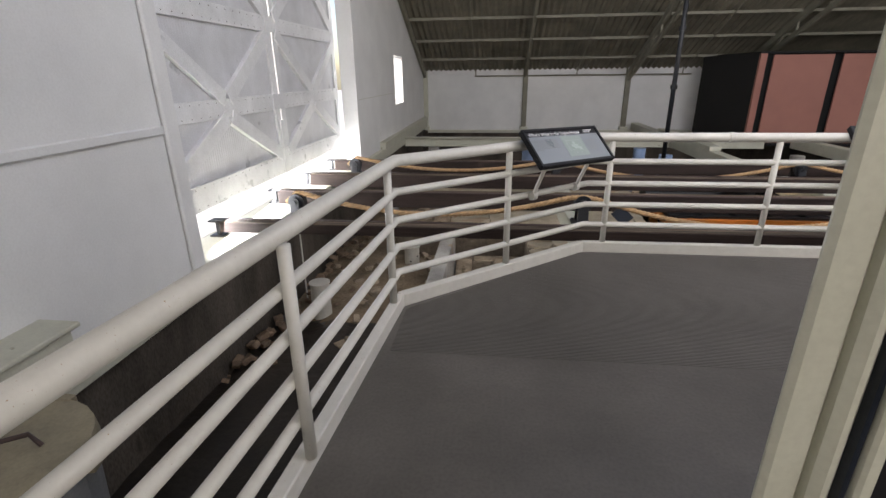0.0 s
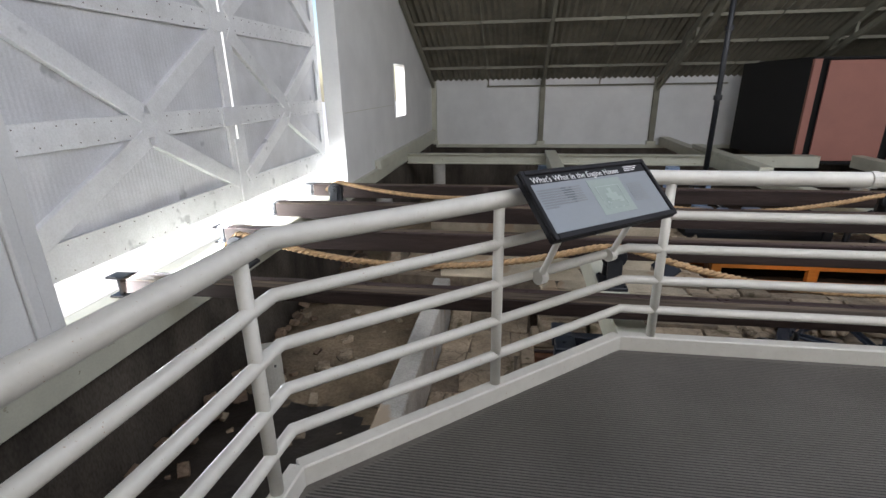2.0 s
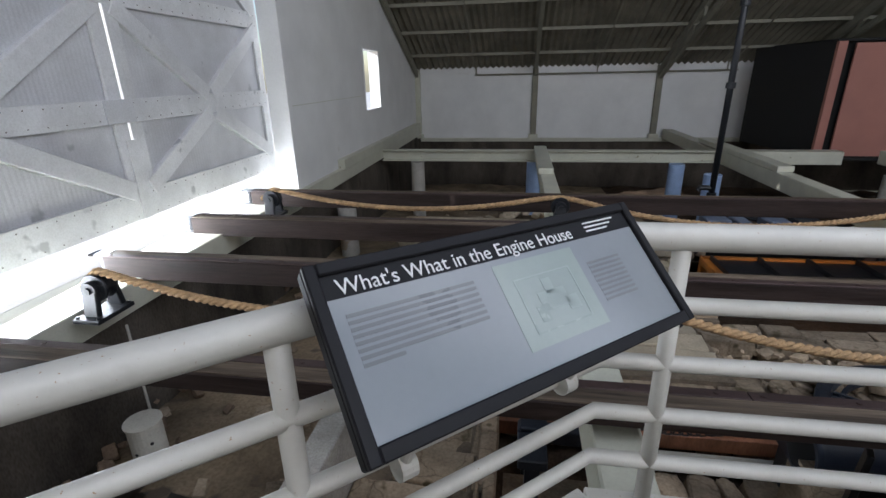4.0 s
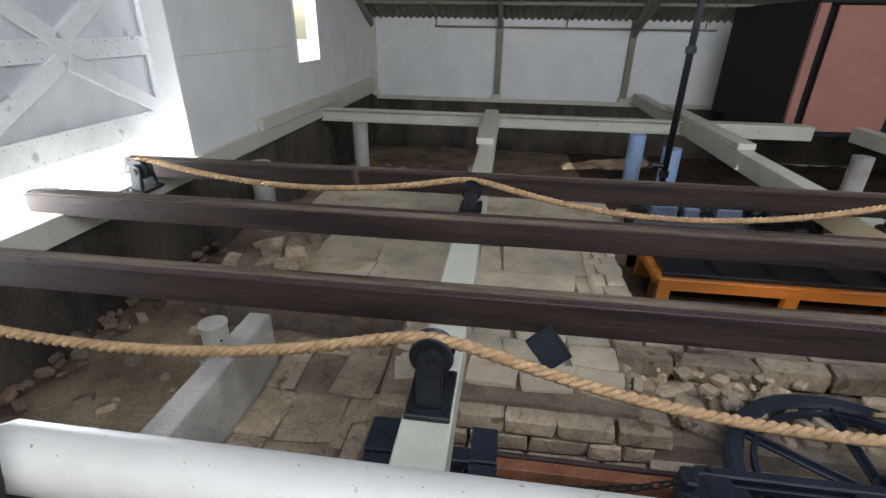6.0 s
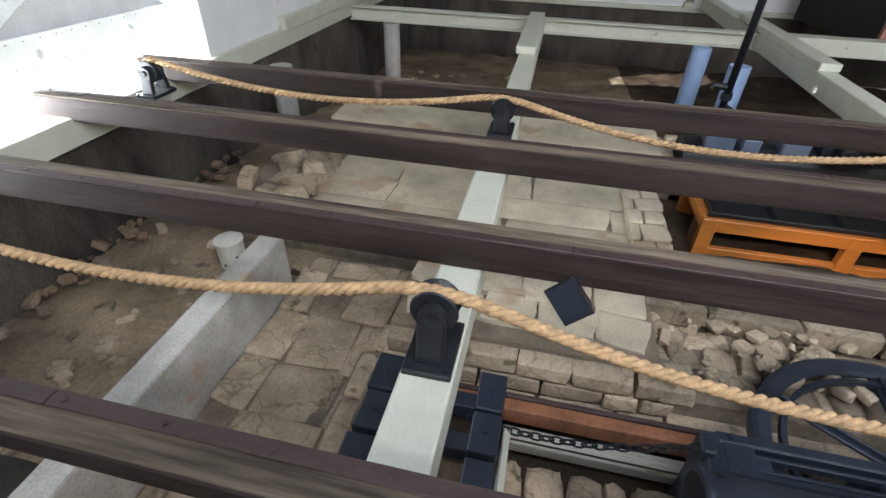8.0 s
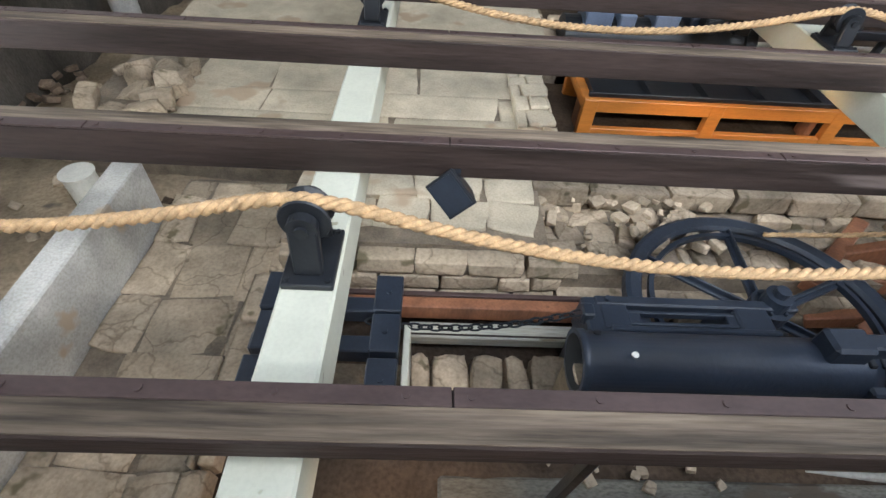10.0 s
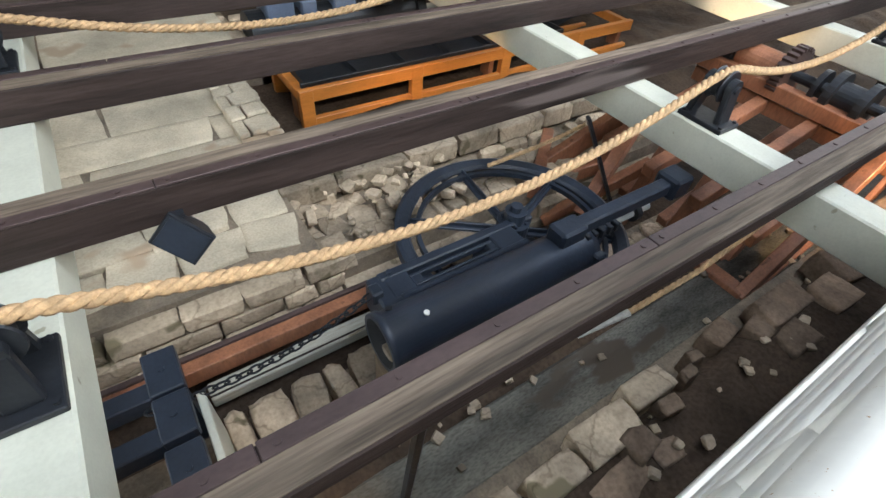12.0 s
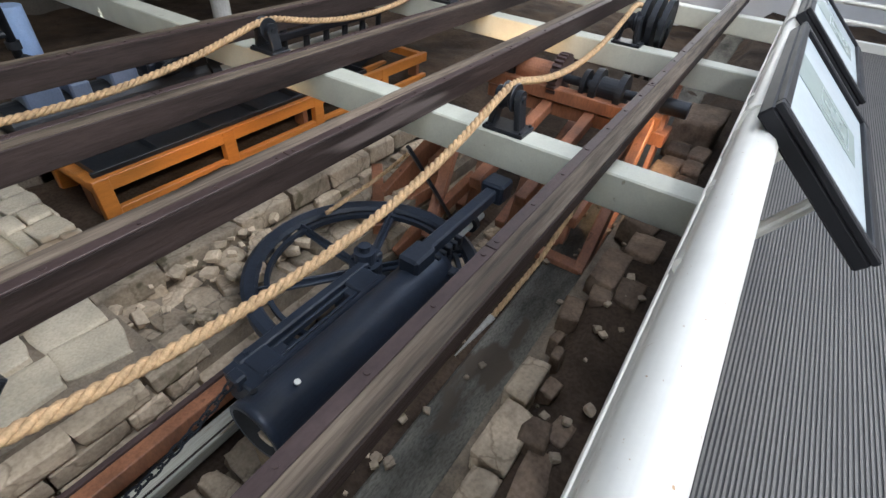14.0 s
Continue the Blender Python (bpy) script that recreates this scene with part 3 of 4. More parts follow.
# ---- ropes and pulleys ----
def rope_mesh(pts, r=0.033):
    """Three laid strands wound round a line of points."""
    P = [Vector(p) for p in pts]
    L = [0.0]
    for a, b in zip(P, P[1:]):
        L.append(L[-1] + (b - a).length)
    step = 0.02
    n = int(L[-1] / step)
    line = []
    k = 0
    for i in range(n + 1):
        s = L[-1] * i / n
        while k < len(L) - 2 and L[k + 1] < s:
            k += 1
        f = (s - L[k]) / (L[k + 1] - L[k])
        line.append((P[k].lerp(P[k + 1], f), s))
    verts, faces = [], []
    m = 6
    for strand in range(3):
        base = len(verts)
        for i, (p, s) in enumerate(line):
            d = (line[min(i + 1, n)][0] - line[max(i - 1, 0)][0]).normalized()
            side = d.cross(Vector((0, 0, 1))).normalized()
            up = side.cross(d)
            a = s / 0.17 * 2 * math.pi + strand * 2 * math.pi / 3
            c = p + r * 0.44 * (math.cos(a) * side + math.sin(a) * up)
            for q in range(m):
                b = q * 2 * math.pi / m
                verts.append(c + r * 0.60 * (math.cos(b) * side + math.sin(b) * up))
        for i in range(n):
            for q in range(m):
                a0, a1 = base + i * m + q, base + i * m + (q + 1) % m
                faces.append((a0, a1, a1 + m, a0 + m))
    me = bpy.data.meshes.new("rope")
    me.from_pydata([tuple(v) for v in verts], [], faces)
    me.materials.append(ROPE)
    for p in me.polygons:
        p.use_smooth = True
    return me


def sag_line(supports, dips):
    pts = []
    for (a, b), d in zip(zip(supports, supports[1:]), dips):
        a, b = Vector(a), Vector(b)
        for k in range(24):
            f = k / 24
            pts.append(a.lerp(b, f) - Vector((0, 0, 4 * d * f * (1 - f))))
    pts.append(Vector(supports[-1]))
    # round the crests over the wheels
    for _ in range(2):
        pts = [pts[0]] + [(pts[i - 1] + pts[i] * 2 + pts[i + 1]) / 4 for i in range(1, len(pts) - 1)] + [pts[-1]]
    return pts


CREST = 0.165
ROPE_A = [(-2.2, 7.42, 0.0), (-2.03, 7.42, 0.14), (1.675, 7.40, CREST + 0.01), (5.80, 7.42, CREST), (9.0, 7.42, 0.24), (12.1, 7.4, 0.2)]
ROPE_B = [(-2.2, 10.2, 0.0), (-2.02, 10.2, 0.14), (1.65, 10.2, 0.12), (5.75, 10.2, 0.10), (9.0, 10.2, 0.15), (12.1, 10.2, 0.15)]
for sup, dips in ((ROPE_A, (0.0, 0.29, 0.40, 0.28, 0.2)), (ROPE_B, (0.0, 0.22, 0.32, 0.25, 0.2))):
    ob = new("haulage_rope", rope_mesh(sag_line(sup, dips)))
    tagged(ob, "thick three-strand manila haulage rope laid over iron pulleys", "rope", "haulage ropes")


def pulley(x, y, top):
    """A grooved wheel in an iron bracket on the beam, its axle across the track."""
    t = thing("rope_pulley", "black painted iron rope pulley on a bolted bracket", "pulley", "rope pulleys", at=(x, y, 0))
    zc = top - 0.03 - 0.09
    base = -0.227
    bm = B()
    prof = [(-0.055, 0.03), (-0.055, 0.108), (-0.045, 0.113), (-0.02, 0.088), (0.02, 0.088), (0.045, 0.113), (0.055, 0.108), (0.055, 0.03)]
    n = 28
    rings = [[bm.verts.new((r * math.cos(2 * math.pi * k / n), v, zc + r * math.sin(2 * math.pi * k / n))) for k in range(n)] for v, r in prof]
    for a, b in zip(rings, rings[1:]):
        for k in range(n):
            bm.faces.new((a[k], a[(k + 1) % n], b[(k + 1) % n], b[k]))
    bmesh.ops.recalc_face_normals(bm, faces=bm.faces)
    part("wheel", bm, IRON, t)
    part("base_plate", box(B(), (-0.115, -0.20, base), (0.115, 0.16, base + 0.035), 0.006), IRON, t)
    for s in (-1, 1):
        bm = B()
        bar(bm, (0, s * 0.12, base + 0.03), (0, s * 0.085, zc), 0.13, 0.05, 0.01, up=(0, 1, 0))
        rod(bm, (0, s * 0.085 - 0.024, zc), (0, s * 0.085 + 0.024, zc), 0.066, 16)
        part("cheek", bm, IRON, t)
    bm = B()
    rod(bm, (0, -0.125, zc), (0, 0.125, zc), 0.028, 12)
    part("axle", bm, IRON, t)
    for dx in (-0.09, 0.09):
        for dy in (-0.17, 0.13):
            bm = B()
            rod(bm, (dx, dy, base + 0.03), (dx, dy, base + 0.05), 0.014, 6)
            part("bolt", bm, IRON, t)


for x in (1.675, 5.78, 9.0):
    pulley(x, 7.41, CREST)
for x in (1.655, 5.74, 9.0):
    pulley(x, 10.2, 0.11)
for y in (7.42, 10.2):
    pulley(-2.05, y, 0.13)

# ---- exhibit signs on the railing ----
def text_part(name, words, size, m, parent, material):
    cu = bpy.data.curves.new("words", "FONT")
    cu.body, cu.size, cu.extrude = words, size, 0.0006
    ob = bpy.data.objects.new("words", cu)
    scene.collection.objects.link(ob)
    me = bpy.data.meshes.new_from_object(ob.evaluated_get(bpy.context.evaluated_depsgraph_get()))
    bpy.data.objects.remove(ob)
    me.materials.append(material)
    ob = new(name, me)
    ob.parent = parent
    ob.matrix_local = m
    return ob


def sign(name, origin, right, down, w, h, label, lettered):
    """A framed reading panel: origin is its top left corner, right and down its edges' directions."""
    r = Vector(right).normalized()
    d = Vector(down).normalized()
    d = (d - r * d.dot(r)).normalized()
    nrm = d.cross(r)
    m = Matrix(((r.x, -d.x, nrm.x, origin[0]), (r.y, -d.y, nrm.y, origin[1]), (r.z, -d.z, nrm.z, origin[2]), (0, 0, 0, 1)))
    t = thing("information_sign", label, "sign", "railing signs")
    t.matrix_world = m
    part("backing", box(B(), (0, -h, -0.035), (w, 0, -0.004), 0.004), SIGN_BLACK, t)
    part("face", box(B(), (0.022, -h + 0.022, -0.005), (w - 0.022, -0.022, 0.0)), SIGN_PAPER if lettered else SIGN_GLARE, t, "pale grey printed face" if lettered else "glossy face with sky glare in its pale colour")
    for lo, hi in (((0, -h, -0.004), (0.024, 0, 0.012)), ((w - 0.024, -h, -0.004), (w, 0, 0.012)), ((0.024, -h, -0.004), (w - 0.024, -h + 0.028, 0.012)), ((0.024, -0.024, -0.004), (w - 0.024, 0, 0.012))):
        part("frame", box(B(), lo, hi, 0.003), SIGN_BLACK, t)
    band = h * 0.19
    if lettered:
        part("title_band", box(B(), (0.024, -0.024 - band + 0.02, 0.0004), (w - 0.024, -0.024, 0.0012)), SIGN_BLACK, t)
    if lettered:
        text_part("title", "What's What in the Engine House", band * 0.66, Matrix.Translation((0.05, -0.024 - band * 0.62, 0.0018)), t, SIGN_TEXT)
        for k in range(3):
            part("small_print", box(B(), (w * 0.79, -0.036 - k * 0.011, 0.0013), (w * (0.92 - 0.02 * k), -0.032 - k * 0.011, 0.0017)), SIGN_TEXT, t)
    top = -0.024 - band - 0.012
    for k in range(8 if lettered else 0):
        part("text_line", box(B(), (0.05, top - k * 0.013 - 0.007, 0.0004), (0.05 + w * (0.31 if k < 7 else 0.09), top - k * 0.013, 0.0010)), SIGN_INK, t)
    if not lettered:
        top = -0.05
    part("plan", box(B(), (w * 0.43, -h + 0.07, 0.0004), (w * 0.70, top + 0.018, 0.0010)), SIGN_MAP, t, "pale green plan drawing")
    for a, b, c, e in ((0.47, 0.66, 0.36, 0.37), (0.47, 0.475, 0.36, 0.72), (0.655, 0.66, 0.36, 0.72), (0.47, 0.66, 0.71, 0.72), (0.52, 0.61, 0.48, 0.60), (0.55, 0.58, 0.40, 0.50), (0.50, 0.53, 0.56, 0.66), (0.6, 0.64, 0.55, 0.64)):
        part("plan_mark", box(B(), (w * a, -h * e, 0.0011), (w * b, -h * c, 0.0016)), SIGN_FAINT, t)
    for k in range(9 if lettered else 0):
        part("text_line", box(B(), (w * 0.73, top - 0.03 - k * 0.012 - 0.006, 0.0004), (w * 0.86, top - 0.03 - k * 0.012, 0.0010)), SIGN_INK, t)
    for a in (0.2, 0.8):
        top_end = Vector((w * a, -h * 0.72, -0.03))
        foot = m @ Vector((w * a, 0, 0))
        foot.z = 0.65
        foot = m.inverted() @ foot
        bm = B()
        rod(bm, top_end, foot, 0.016, 12)
        part("arm", bm, RAIL_WHITE, t, "white tubular arm")
        bm = B()
        rod(bm, foot - Vector((0.022, 0, 0)), foot + Vector((0.022, 0, 0)), 0.036, 16)
        part("clamp", bm, RAIL_WHITE, t)
    return t


sign("information_sign", (0.765, 5.215, 1.185), (0.66, 0.62, -0.03), (0.16, -0.19, -0.25), 0.9, 0.35, "black framed tilted information sign titled What's What, on railing", True)
sign("information_sign", (3.47, 5.84, 1.15), (1, 0, 0), (0.0, -0.285, -0.245), 0.79, 0.37, "black framed tilted information sign with glossy face, on railing", False)
sign("information_sign", (4.5, 5.84, 1.15), (1, 0, 0), (0.0, -0.285, -0.245), 0.79, 0.37, "black framed tilted information sign farther along railing", False)

# ---- entrance door post by the visitor ----
def entrance_post():
    t = thing("entrance_door_frame", "cream painted wooden door frame with a glazed door edge", "door frame")
    part("post", box(B(), (1.09, 2.2, 0), (1.16, 2.225, 2.2), 0.01), CREAM, t)
    part("stop_bead", box(B(), (1.16, 2.175, 0), (1.198, 2.25, 2.2), 0.014), CREAM, t)
    part("weather_strip", box(B(), (1.198, 2.165, 0.02), (1.208, 2.22, 2.1), 0.004), NAVY, t, "dark blue grey weather strip")
    part("door_stile", box(B(), (1.208, 2.15, 0.02), (1.236, 2.19, 2.1), 0.006), CREAM, t)
    part("pane", box(B(), (1.236, 2.16, 0.05), (2.1, 2.17, 2.0)), SIGN_BLACK, t, "dark glass")
    part("head", box(B(), (-0.35, 2.2, 2.2), (2.2, 2.26, 2.34), 0.01), CREAM, t)


entrance_post()


def bin_and_block():
    t = thing("storage_bin", "grey plastic bin with a dull tan clamped lid, in the pit", "bin", at=(-1.66, 2.9, 0.04))
    bm = B()
    rod(bm, (0, 0, -1.3), (0, 0, -0.12), 0.34, 28, 0.40)
    part("body", bm, BIN_GREY, t, smooth=False)
    bm = B()
    rod(bm, (0, 0, -0.12), (0, 0, -0.03), 0.43, 28, 0.42)
    part("lid", bm, BIN_LID, t, "dull tan plastic lid")
    for k in range(5):
        a = k * 2 * math.pi / 5 + 0.3
        m = Matrix.Rotation(a, 4, "Z")
        part("clip", box(B(), (0.40, -0.05, -0.16), (0.455, 0.05, -0.02), 0.008, m), BIN_LID, t)
    bm = B()
    tube(bm, [(-0.2, -0.1, -0.03), (-0.15, -0.1, 0.03), (0.15, 0.1, 0.03), (0.2, 0.1, -0.03)], 0.012, 8)
    part("handle", bm, STRAP, t)
    t = thing("sill_block", "cream painted block standing on the sill beam", "block")
    part("body", box(B(), (-2.36, 3.3, -0.2), (-2.1, 3.88, 0.09), 0.01), CREAM, t)
    part("cap", box(B(), (-2.38, 3.26, 0.09), (-2.06, 3.92, 0.125), 0.008), CREAM, t)
    for x, y, z in ((-1.78, 7.2, -1.5), (-0.85, 9.2, -1.68)):
        t = thing("drain_pipe", "off-white perforated plastic drain pipe standing in the pit", "pipe", "drain pipes", at=(x, y, z))
        bm = B()
        rod(bm, (0, 0, -0.15), (0, 0, 0.42), 0.13, 24)
        part("tube", bm, PVC, t, smooth=False)
        bm = B()
        rod(bm, (0, 0, 0.42), (0, 0, 0.435), 0.142, 24)
        part("cap", bm, PVC, t)
        for k, zz in ((0, 0.2), (1, 0.28), (2, 0.12)):
            bm = B()
            rod(bm, (0.128 * math.cos(k - 1.6), 0.128 * math.sin(k - 1.6), zz), (0.133 * math.cos(k - 1.6), 0.133 * math.sin(k - 1.6), zz), 0.014, 8)
            part("hole", bm, IRON, t)
    t = thing("rag_post", "thin pale marker post at the pit wall", "post")
    bm = B()
    rod(bm, (-2.2, 7.7, -1.6), (-2.2, 7.7, -0.5), 0.012, 8)
    part("rod", bm, PVC, t)


bin_and_block()

# ---- things in the pit: concrete, machines, timber ----
def concrete_wall():
    t = thing("concrete_wall", "pale concrete dividing wall with a flat smooth top", "wall")
    part("wall", box(B(), (-0.27, 5.95, -1.9), (-0.06, 8.96, -0.9), 0.012), CONCRETE, t)
    t = thing("gutter_slab", "grey concrete gutter strip along the pit", "gutter")
    part("slab", box(B(), (2.3, 6.46, -1.6), (17, 6.84, -1.385), 0.02), GUTTER, t)
    part("dark_strip", box(B(), (2.3, 6.86, -1.7), (17, 7.06, -1.46), 0.02), PIT_WALL, t)


concrete_wall()


def flat_frame():
    """The stepped iron frame under the first cross beam."""
    t = thing("stepped_ironwork", "blue-black painted iron frame under a cross beam", "frame")
    z = -0.92
    for x0, x1 in ((1.20, 1.40), (1.88, 2.05)):
        for y0, y1, dx in ((7.62, 7.9, 0), (7.34, 7.6, 0.03 if x0 < 1.5 else 0.0), (7.02, 7.3, 0.0)):
            p = part("plate", box(B(), (x0 + dx * 0.5, y0, z - 0.08), (x1 + dx * 0.5, y1, z), 0.008), NAVY, t)
            bm = B()
            rod(bm, ((x0 + x1) / 2, (y0 + y1) / 2, z), ((x0 + x1) / 2, (y0 + y1) / 2, z + 0.012), 0.018, 6)
            part("bolt", bm, NAVY, p)
    for y in (7.68, 7.40):
        part("crossbar", box(B(), (1.2, y - 0.055, z - 0.14), (2.03, y + 0.055, z - 0.02), 0.008), NAVY, t)
    for x, y in ((1.3, 7.1), (1.3, 7.8), (1.96, 7.1), (1.96, 7.8)):
        part("leg", box(B(), (x - 0.05, y - 0.05, -1.85), (x + 0.05, y + 0.05, z - 0.08)), NAVY, t)
    t = thing("guide_post", "cream painted narrow guide post beside the iron frame", "post")
    part("post", box(B(), (2.07, 7.12, -1.8), (2.11, 7.6, -1.02), 0.006), CREAM, t)
    # trough timbers
    t = thing("trough_plank", "reddish brown timber plank lying along the channel", "plank")
    part("plank", box(B(), (1.0, 8.06, -1.62), (3.9, 8.16, -1.47), 0.006), REDWOOD, t)
    part("iron_edge", box(B(), (1.0, 8.16, -1.64), (3.9, 8.20, -1.45), 0.004), STRAP, t)
    t = thing("pale_plank", "weathered pale painted plank lying along the channel", "plank")
    part("plank", box(B(), (2.08, 7.88, -1.70), (3.6, 8.02, -1.60), 0.008), PALE_WOOD, t)
    part("groove", box(B(), (2.08, 7.90, -1.602), (3.6, 7.915, -1.596)), TIMBER, t)


flat_frame()


def chain():
    t = thing("chain", "dark iron link chain hanging between frame and machine", "chain")
    a, b = Vector((1.85, 7.56, -0.95)), Vector((3.18, 7.69, -0.96))
    n = 21
    for k in range(n):
        f = (k + 0.5) / n
        p = a.lerp(b, f) - Vector((0, 0, 4 * 0.12 * f * (1 - f)))
        g = f + 0.5 / n
        d = (a.lerp(b, g) - Vector((0, 0, 4 * 0.12 * g * (1 - g))) - p).normalized()
        s = d.cross(Vector((0, 0, 1))).normalized()
        u = s.cross(d)
        if k % 2:
            s = u
        pts = [p + d * (0.036 * math.cos(q) * 1.25) + s * (0.023 * math.sin(q)) for q in [i * 2 * math.pi / 10 for i in range(11)]]
        part("link", tube(B(), pts, 0.0075, 6), IRON, t)


chain()


def brake_engine():
    """The horizontal wheel with its yoke, the long cylinder beside it and the sliding rod."""
    t = thing("spoked_flywheel", "black painted spoked iron wheel lying level in a yoke", "wheel", at=(4.49, 7.83, -1.1))
    R = 0.93
    bm = B()
    n = 56
    prof = [(R - 0.11, -0.05), (R, -0.06), (R, 0.03), (R - 0.03, 0.045), (R - 0.10, 0.03), (R - 0.12, 0.0)]
    rings = [[bm.verts.new((r * math.cos(2 * math.pi * k / n), r * math.sin(2 * math.pi * k / n), z)) for k in range(n)] for r, z in prof]
    for i in range(len(prof)):
        a, b = rings[i], rings[(i + 1) % len(prof)]
        for k in range(n):
            bm.faces.new((a[k], a[(k + 1) % n], b[(k + 1) % n], b[k]))
    bmesh.ops.recalc_face_normals(bm, faces=bm.faces)
    part("rim", bm, NAVY, t)
    bm = B()
    prof = [(R - 0.2, -0.03), (R - 0.165, -0.03), (R - 0.165, 0.015), (R - 0.2, 0.015)]
    rings = [[bm.verts.new((r * math.cos(2 * math.pi * k / n), r * math.sin(2 * math.pi * k / n), z)) for k in range(n)] for r, z in prof]
    for i in range(4):
        a, b = rings[i], rings[(i + 1) % 4]
        for k in range(n):
            bm.faces.new((a[k], a[(k + 1) % n], b[(k + 1) % n], b[k]))
    bmesh.ops.recalc_face_normals(bm, faces=bm.faces)
    part("inner_rim", bm, NAVY, t)
    for k in range(6):
        a = k * math.pi / 3 + 0.42
        c, s = math.cos(a), math.sin(a)
        sp = part("spoke", bar(B(), (0.08 * c, 0.08 * s, -0.02), ((R - 0.1) * c, (R - 0.1) * s, -0.02), 0.075, 0.03, 0.006), NAVY, t)
        part("rib", bar(B(), (0.1 * c, 0.1 * s, 0.012), ((R - 0.12) * c, (R - 0.12) * s, 0.004), 0.018, 0.05, 0.004), NAVY, sp)
    bm = B()
    rod(bm, (0, 0, -0.1), (0, 0, 0.10), 0.13, 24)
    rod(bm, (0, 0, 0.10), (0, 0, 0.2), 0.085, 20)
    rod(bm, (0, 0, 0.2), (0, 0, 0.25), 0.045, 16)
    part("hub", bm, NAVY, t)
    for k in range(6):
        a = k * math.pi / 3
        bm = B()
        rod(bm, (0.1 * math.cos(a), 0.1 * math.sin(a), 0.10), (0.1 * math.cos(a), 0.1 * math.sin(a), 0.12), 0.012, 6)
        part("bolt", bm, NAVY, t)
    part("foot", box(B(), (-0.2, -0.2, -0.72), (0.2, 0.2, -0.1), 0.02), NAVY, t)
    # yoke beams along the wheel
    y = thing("iron_yoke", "black painted slotted iron yoke across the wheel", "yoke", at=(0, 0, 0))
    z = -0.95
    part("yoke_beam", box(B(), (3.28, 7.755, z - 0.085), (4.62, 7.83, z - 0.005), 0.012), NAVY, y)
    part("yoke_beam", box(B(), (3.34, 7.56, z - 0.085), (4.42, 7.605, z - 0.005), 0.012), NAVY, y)
    for x0, x1 in ((3.3, 3.48), (4.18, 4.40)):
        part("tie", box(B(), (x0, 7.58, z - 0.085), (x1, 7.77, z - 0.012), 0.012), NAVY, y)
    for y0, y1 in ((7.625, 7.65), (7.71, 7.735)):
        part("slot_bar", box(B(), (3.47, y0, z - 0.085), (4.2, y1, z - 0.03), 0.006), NAVY, y)
    for x0 in (3.47, 4.12):
        part("slot_end", box(B(), (x0, 7.645, z - 0.085), (x0 + 0.09, 7.715, z - 0.033), 0.006), NAVY, y)
    for x0 in (3.36, 4.5):
        bm = B()
        rod(bm, (x0, 7.79, z - 0.006), (x0, 7.79, z + 0.018), 0.02, 6)
        part("bolt", bm, NAVY, y)
    part("end_block", box(B(), (3.20, 7.53, z - 0.3), (3.40, 7.83, z - 0.02), 0.015), NAVY, y)
    part("eye_lug", box(B(), (3.17, 7.64, z - 0.08), (3.25, 7.74, z + 0.03), 0.012), NAVY, y)
    part("support", box(B(), (3.22, 7.55, -1.85), (3.38, 7.81, z - 0.3)), IRON, y)
    # cylinder
    c = thing("brake_cylinder", "blue-black painted open-ended iron cylinder on stone blocks", "cylinder")
    r, yc, zc = 0.168, 7.26, -0.83
    bm = B()
    x0, x1, n = 3.01, 4.6, 40
    prof = [(x1, 0.0), (x1, r), (x1 - 0.06, r), (x0 + 0.05, r), (x0 + 0.05, r + 0.012), (x0, r + 0.012), (x0, r - 0.014), (x0 + 0.7, r - 0.014), (x0 + 0.7, 0.0)]
    rings = [[bm.verts.new((x, yc + q * math.cos(2 * math.pi * k / n), zc + q * math.sin(2 * math.pi * k / n))) for k in range(n)] for x, q in prof]
    for a, b in zip(rings, rings[1:]):
        for k in range(n):
            bm.faces.new((a[k], a[(k + 1) % n], b[(k + 1) % n], b[k]))
    bmesh.ops.remove_doubles(bm, verts=bm.verts, dist=1e-5)
    bmesh.ops.recalc_face_normals(bm, faces=bm.faces)
    # inner faces in flat black: the shade inside the barrel put into the colour
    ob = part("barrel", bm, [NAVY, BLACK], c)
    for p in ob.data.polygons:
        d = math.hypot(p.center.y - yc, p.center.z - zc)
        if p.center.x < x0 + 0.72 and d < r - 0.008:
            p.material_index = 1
    for p in ob.data.polygons:
        p.use_smooth = abs(p.normal.x) < 0.5
    bm = B()
    rod(bm, (3.28, yc - 0.05, zc + r * 0.95), (3.28, yc - 0.052, zc + r * 1.02), 0.018, 10)
    part("plug", bm, PVC, c, "small pale plug")
    bm = B()
    rod(bm, (3.12, yc + 0.09, zc + r * 0.85), (3.12, yc + 0.094, zc + r * 0.9), 0.022, 10)
    part("hole", bm, IRON, c)
    part("saddle", box(B(), (4.53, yc - 0.2, zc - 0.2), (4.62, yc + 0.2, zc + 0.08), 0.012), NAVY, c)
    part("cradle", box(B(), (3.05, yc - 0.16, -1.85), (3.23, yc + 0.16, zc - r + 0.03), 0.01), STONE, c, "stone block support")
    bm = B()
    rod(bm, (4.62, yc + 0.03, zc + 0.06), (5.3, yc + 0.03, zc + 0.06), 0.035, 14)
    part("piston_rod", bm, PVC, c, "pale wooden rod")
    bm = B()
    rod(bm, (5.12, yc + 0.03, zc + 0.06), (5.17, yc + 0.03, zc + 0.06), 0.07, 16)
    part("ring", bm, IRON, c)
    # slide box and bar above the cylinder end
    s = thing("slide_bar", "blue-black painted iron slide box with a long square bar", "slide bar")
    part("box", box(B(), (4.29, 7.20, zc + 0.12), (4.52, 7.36, zc + 0.27), 0.02), NAVY, s)
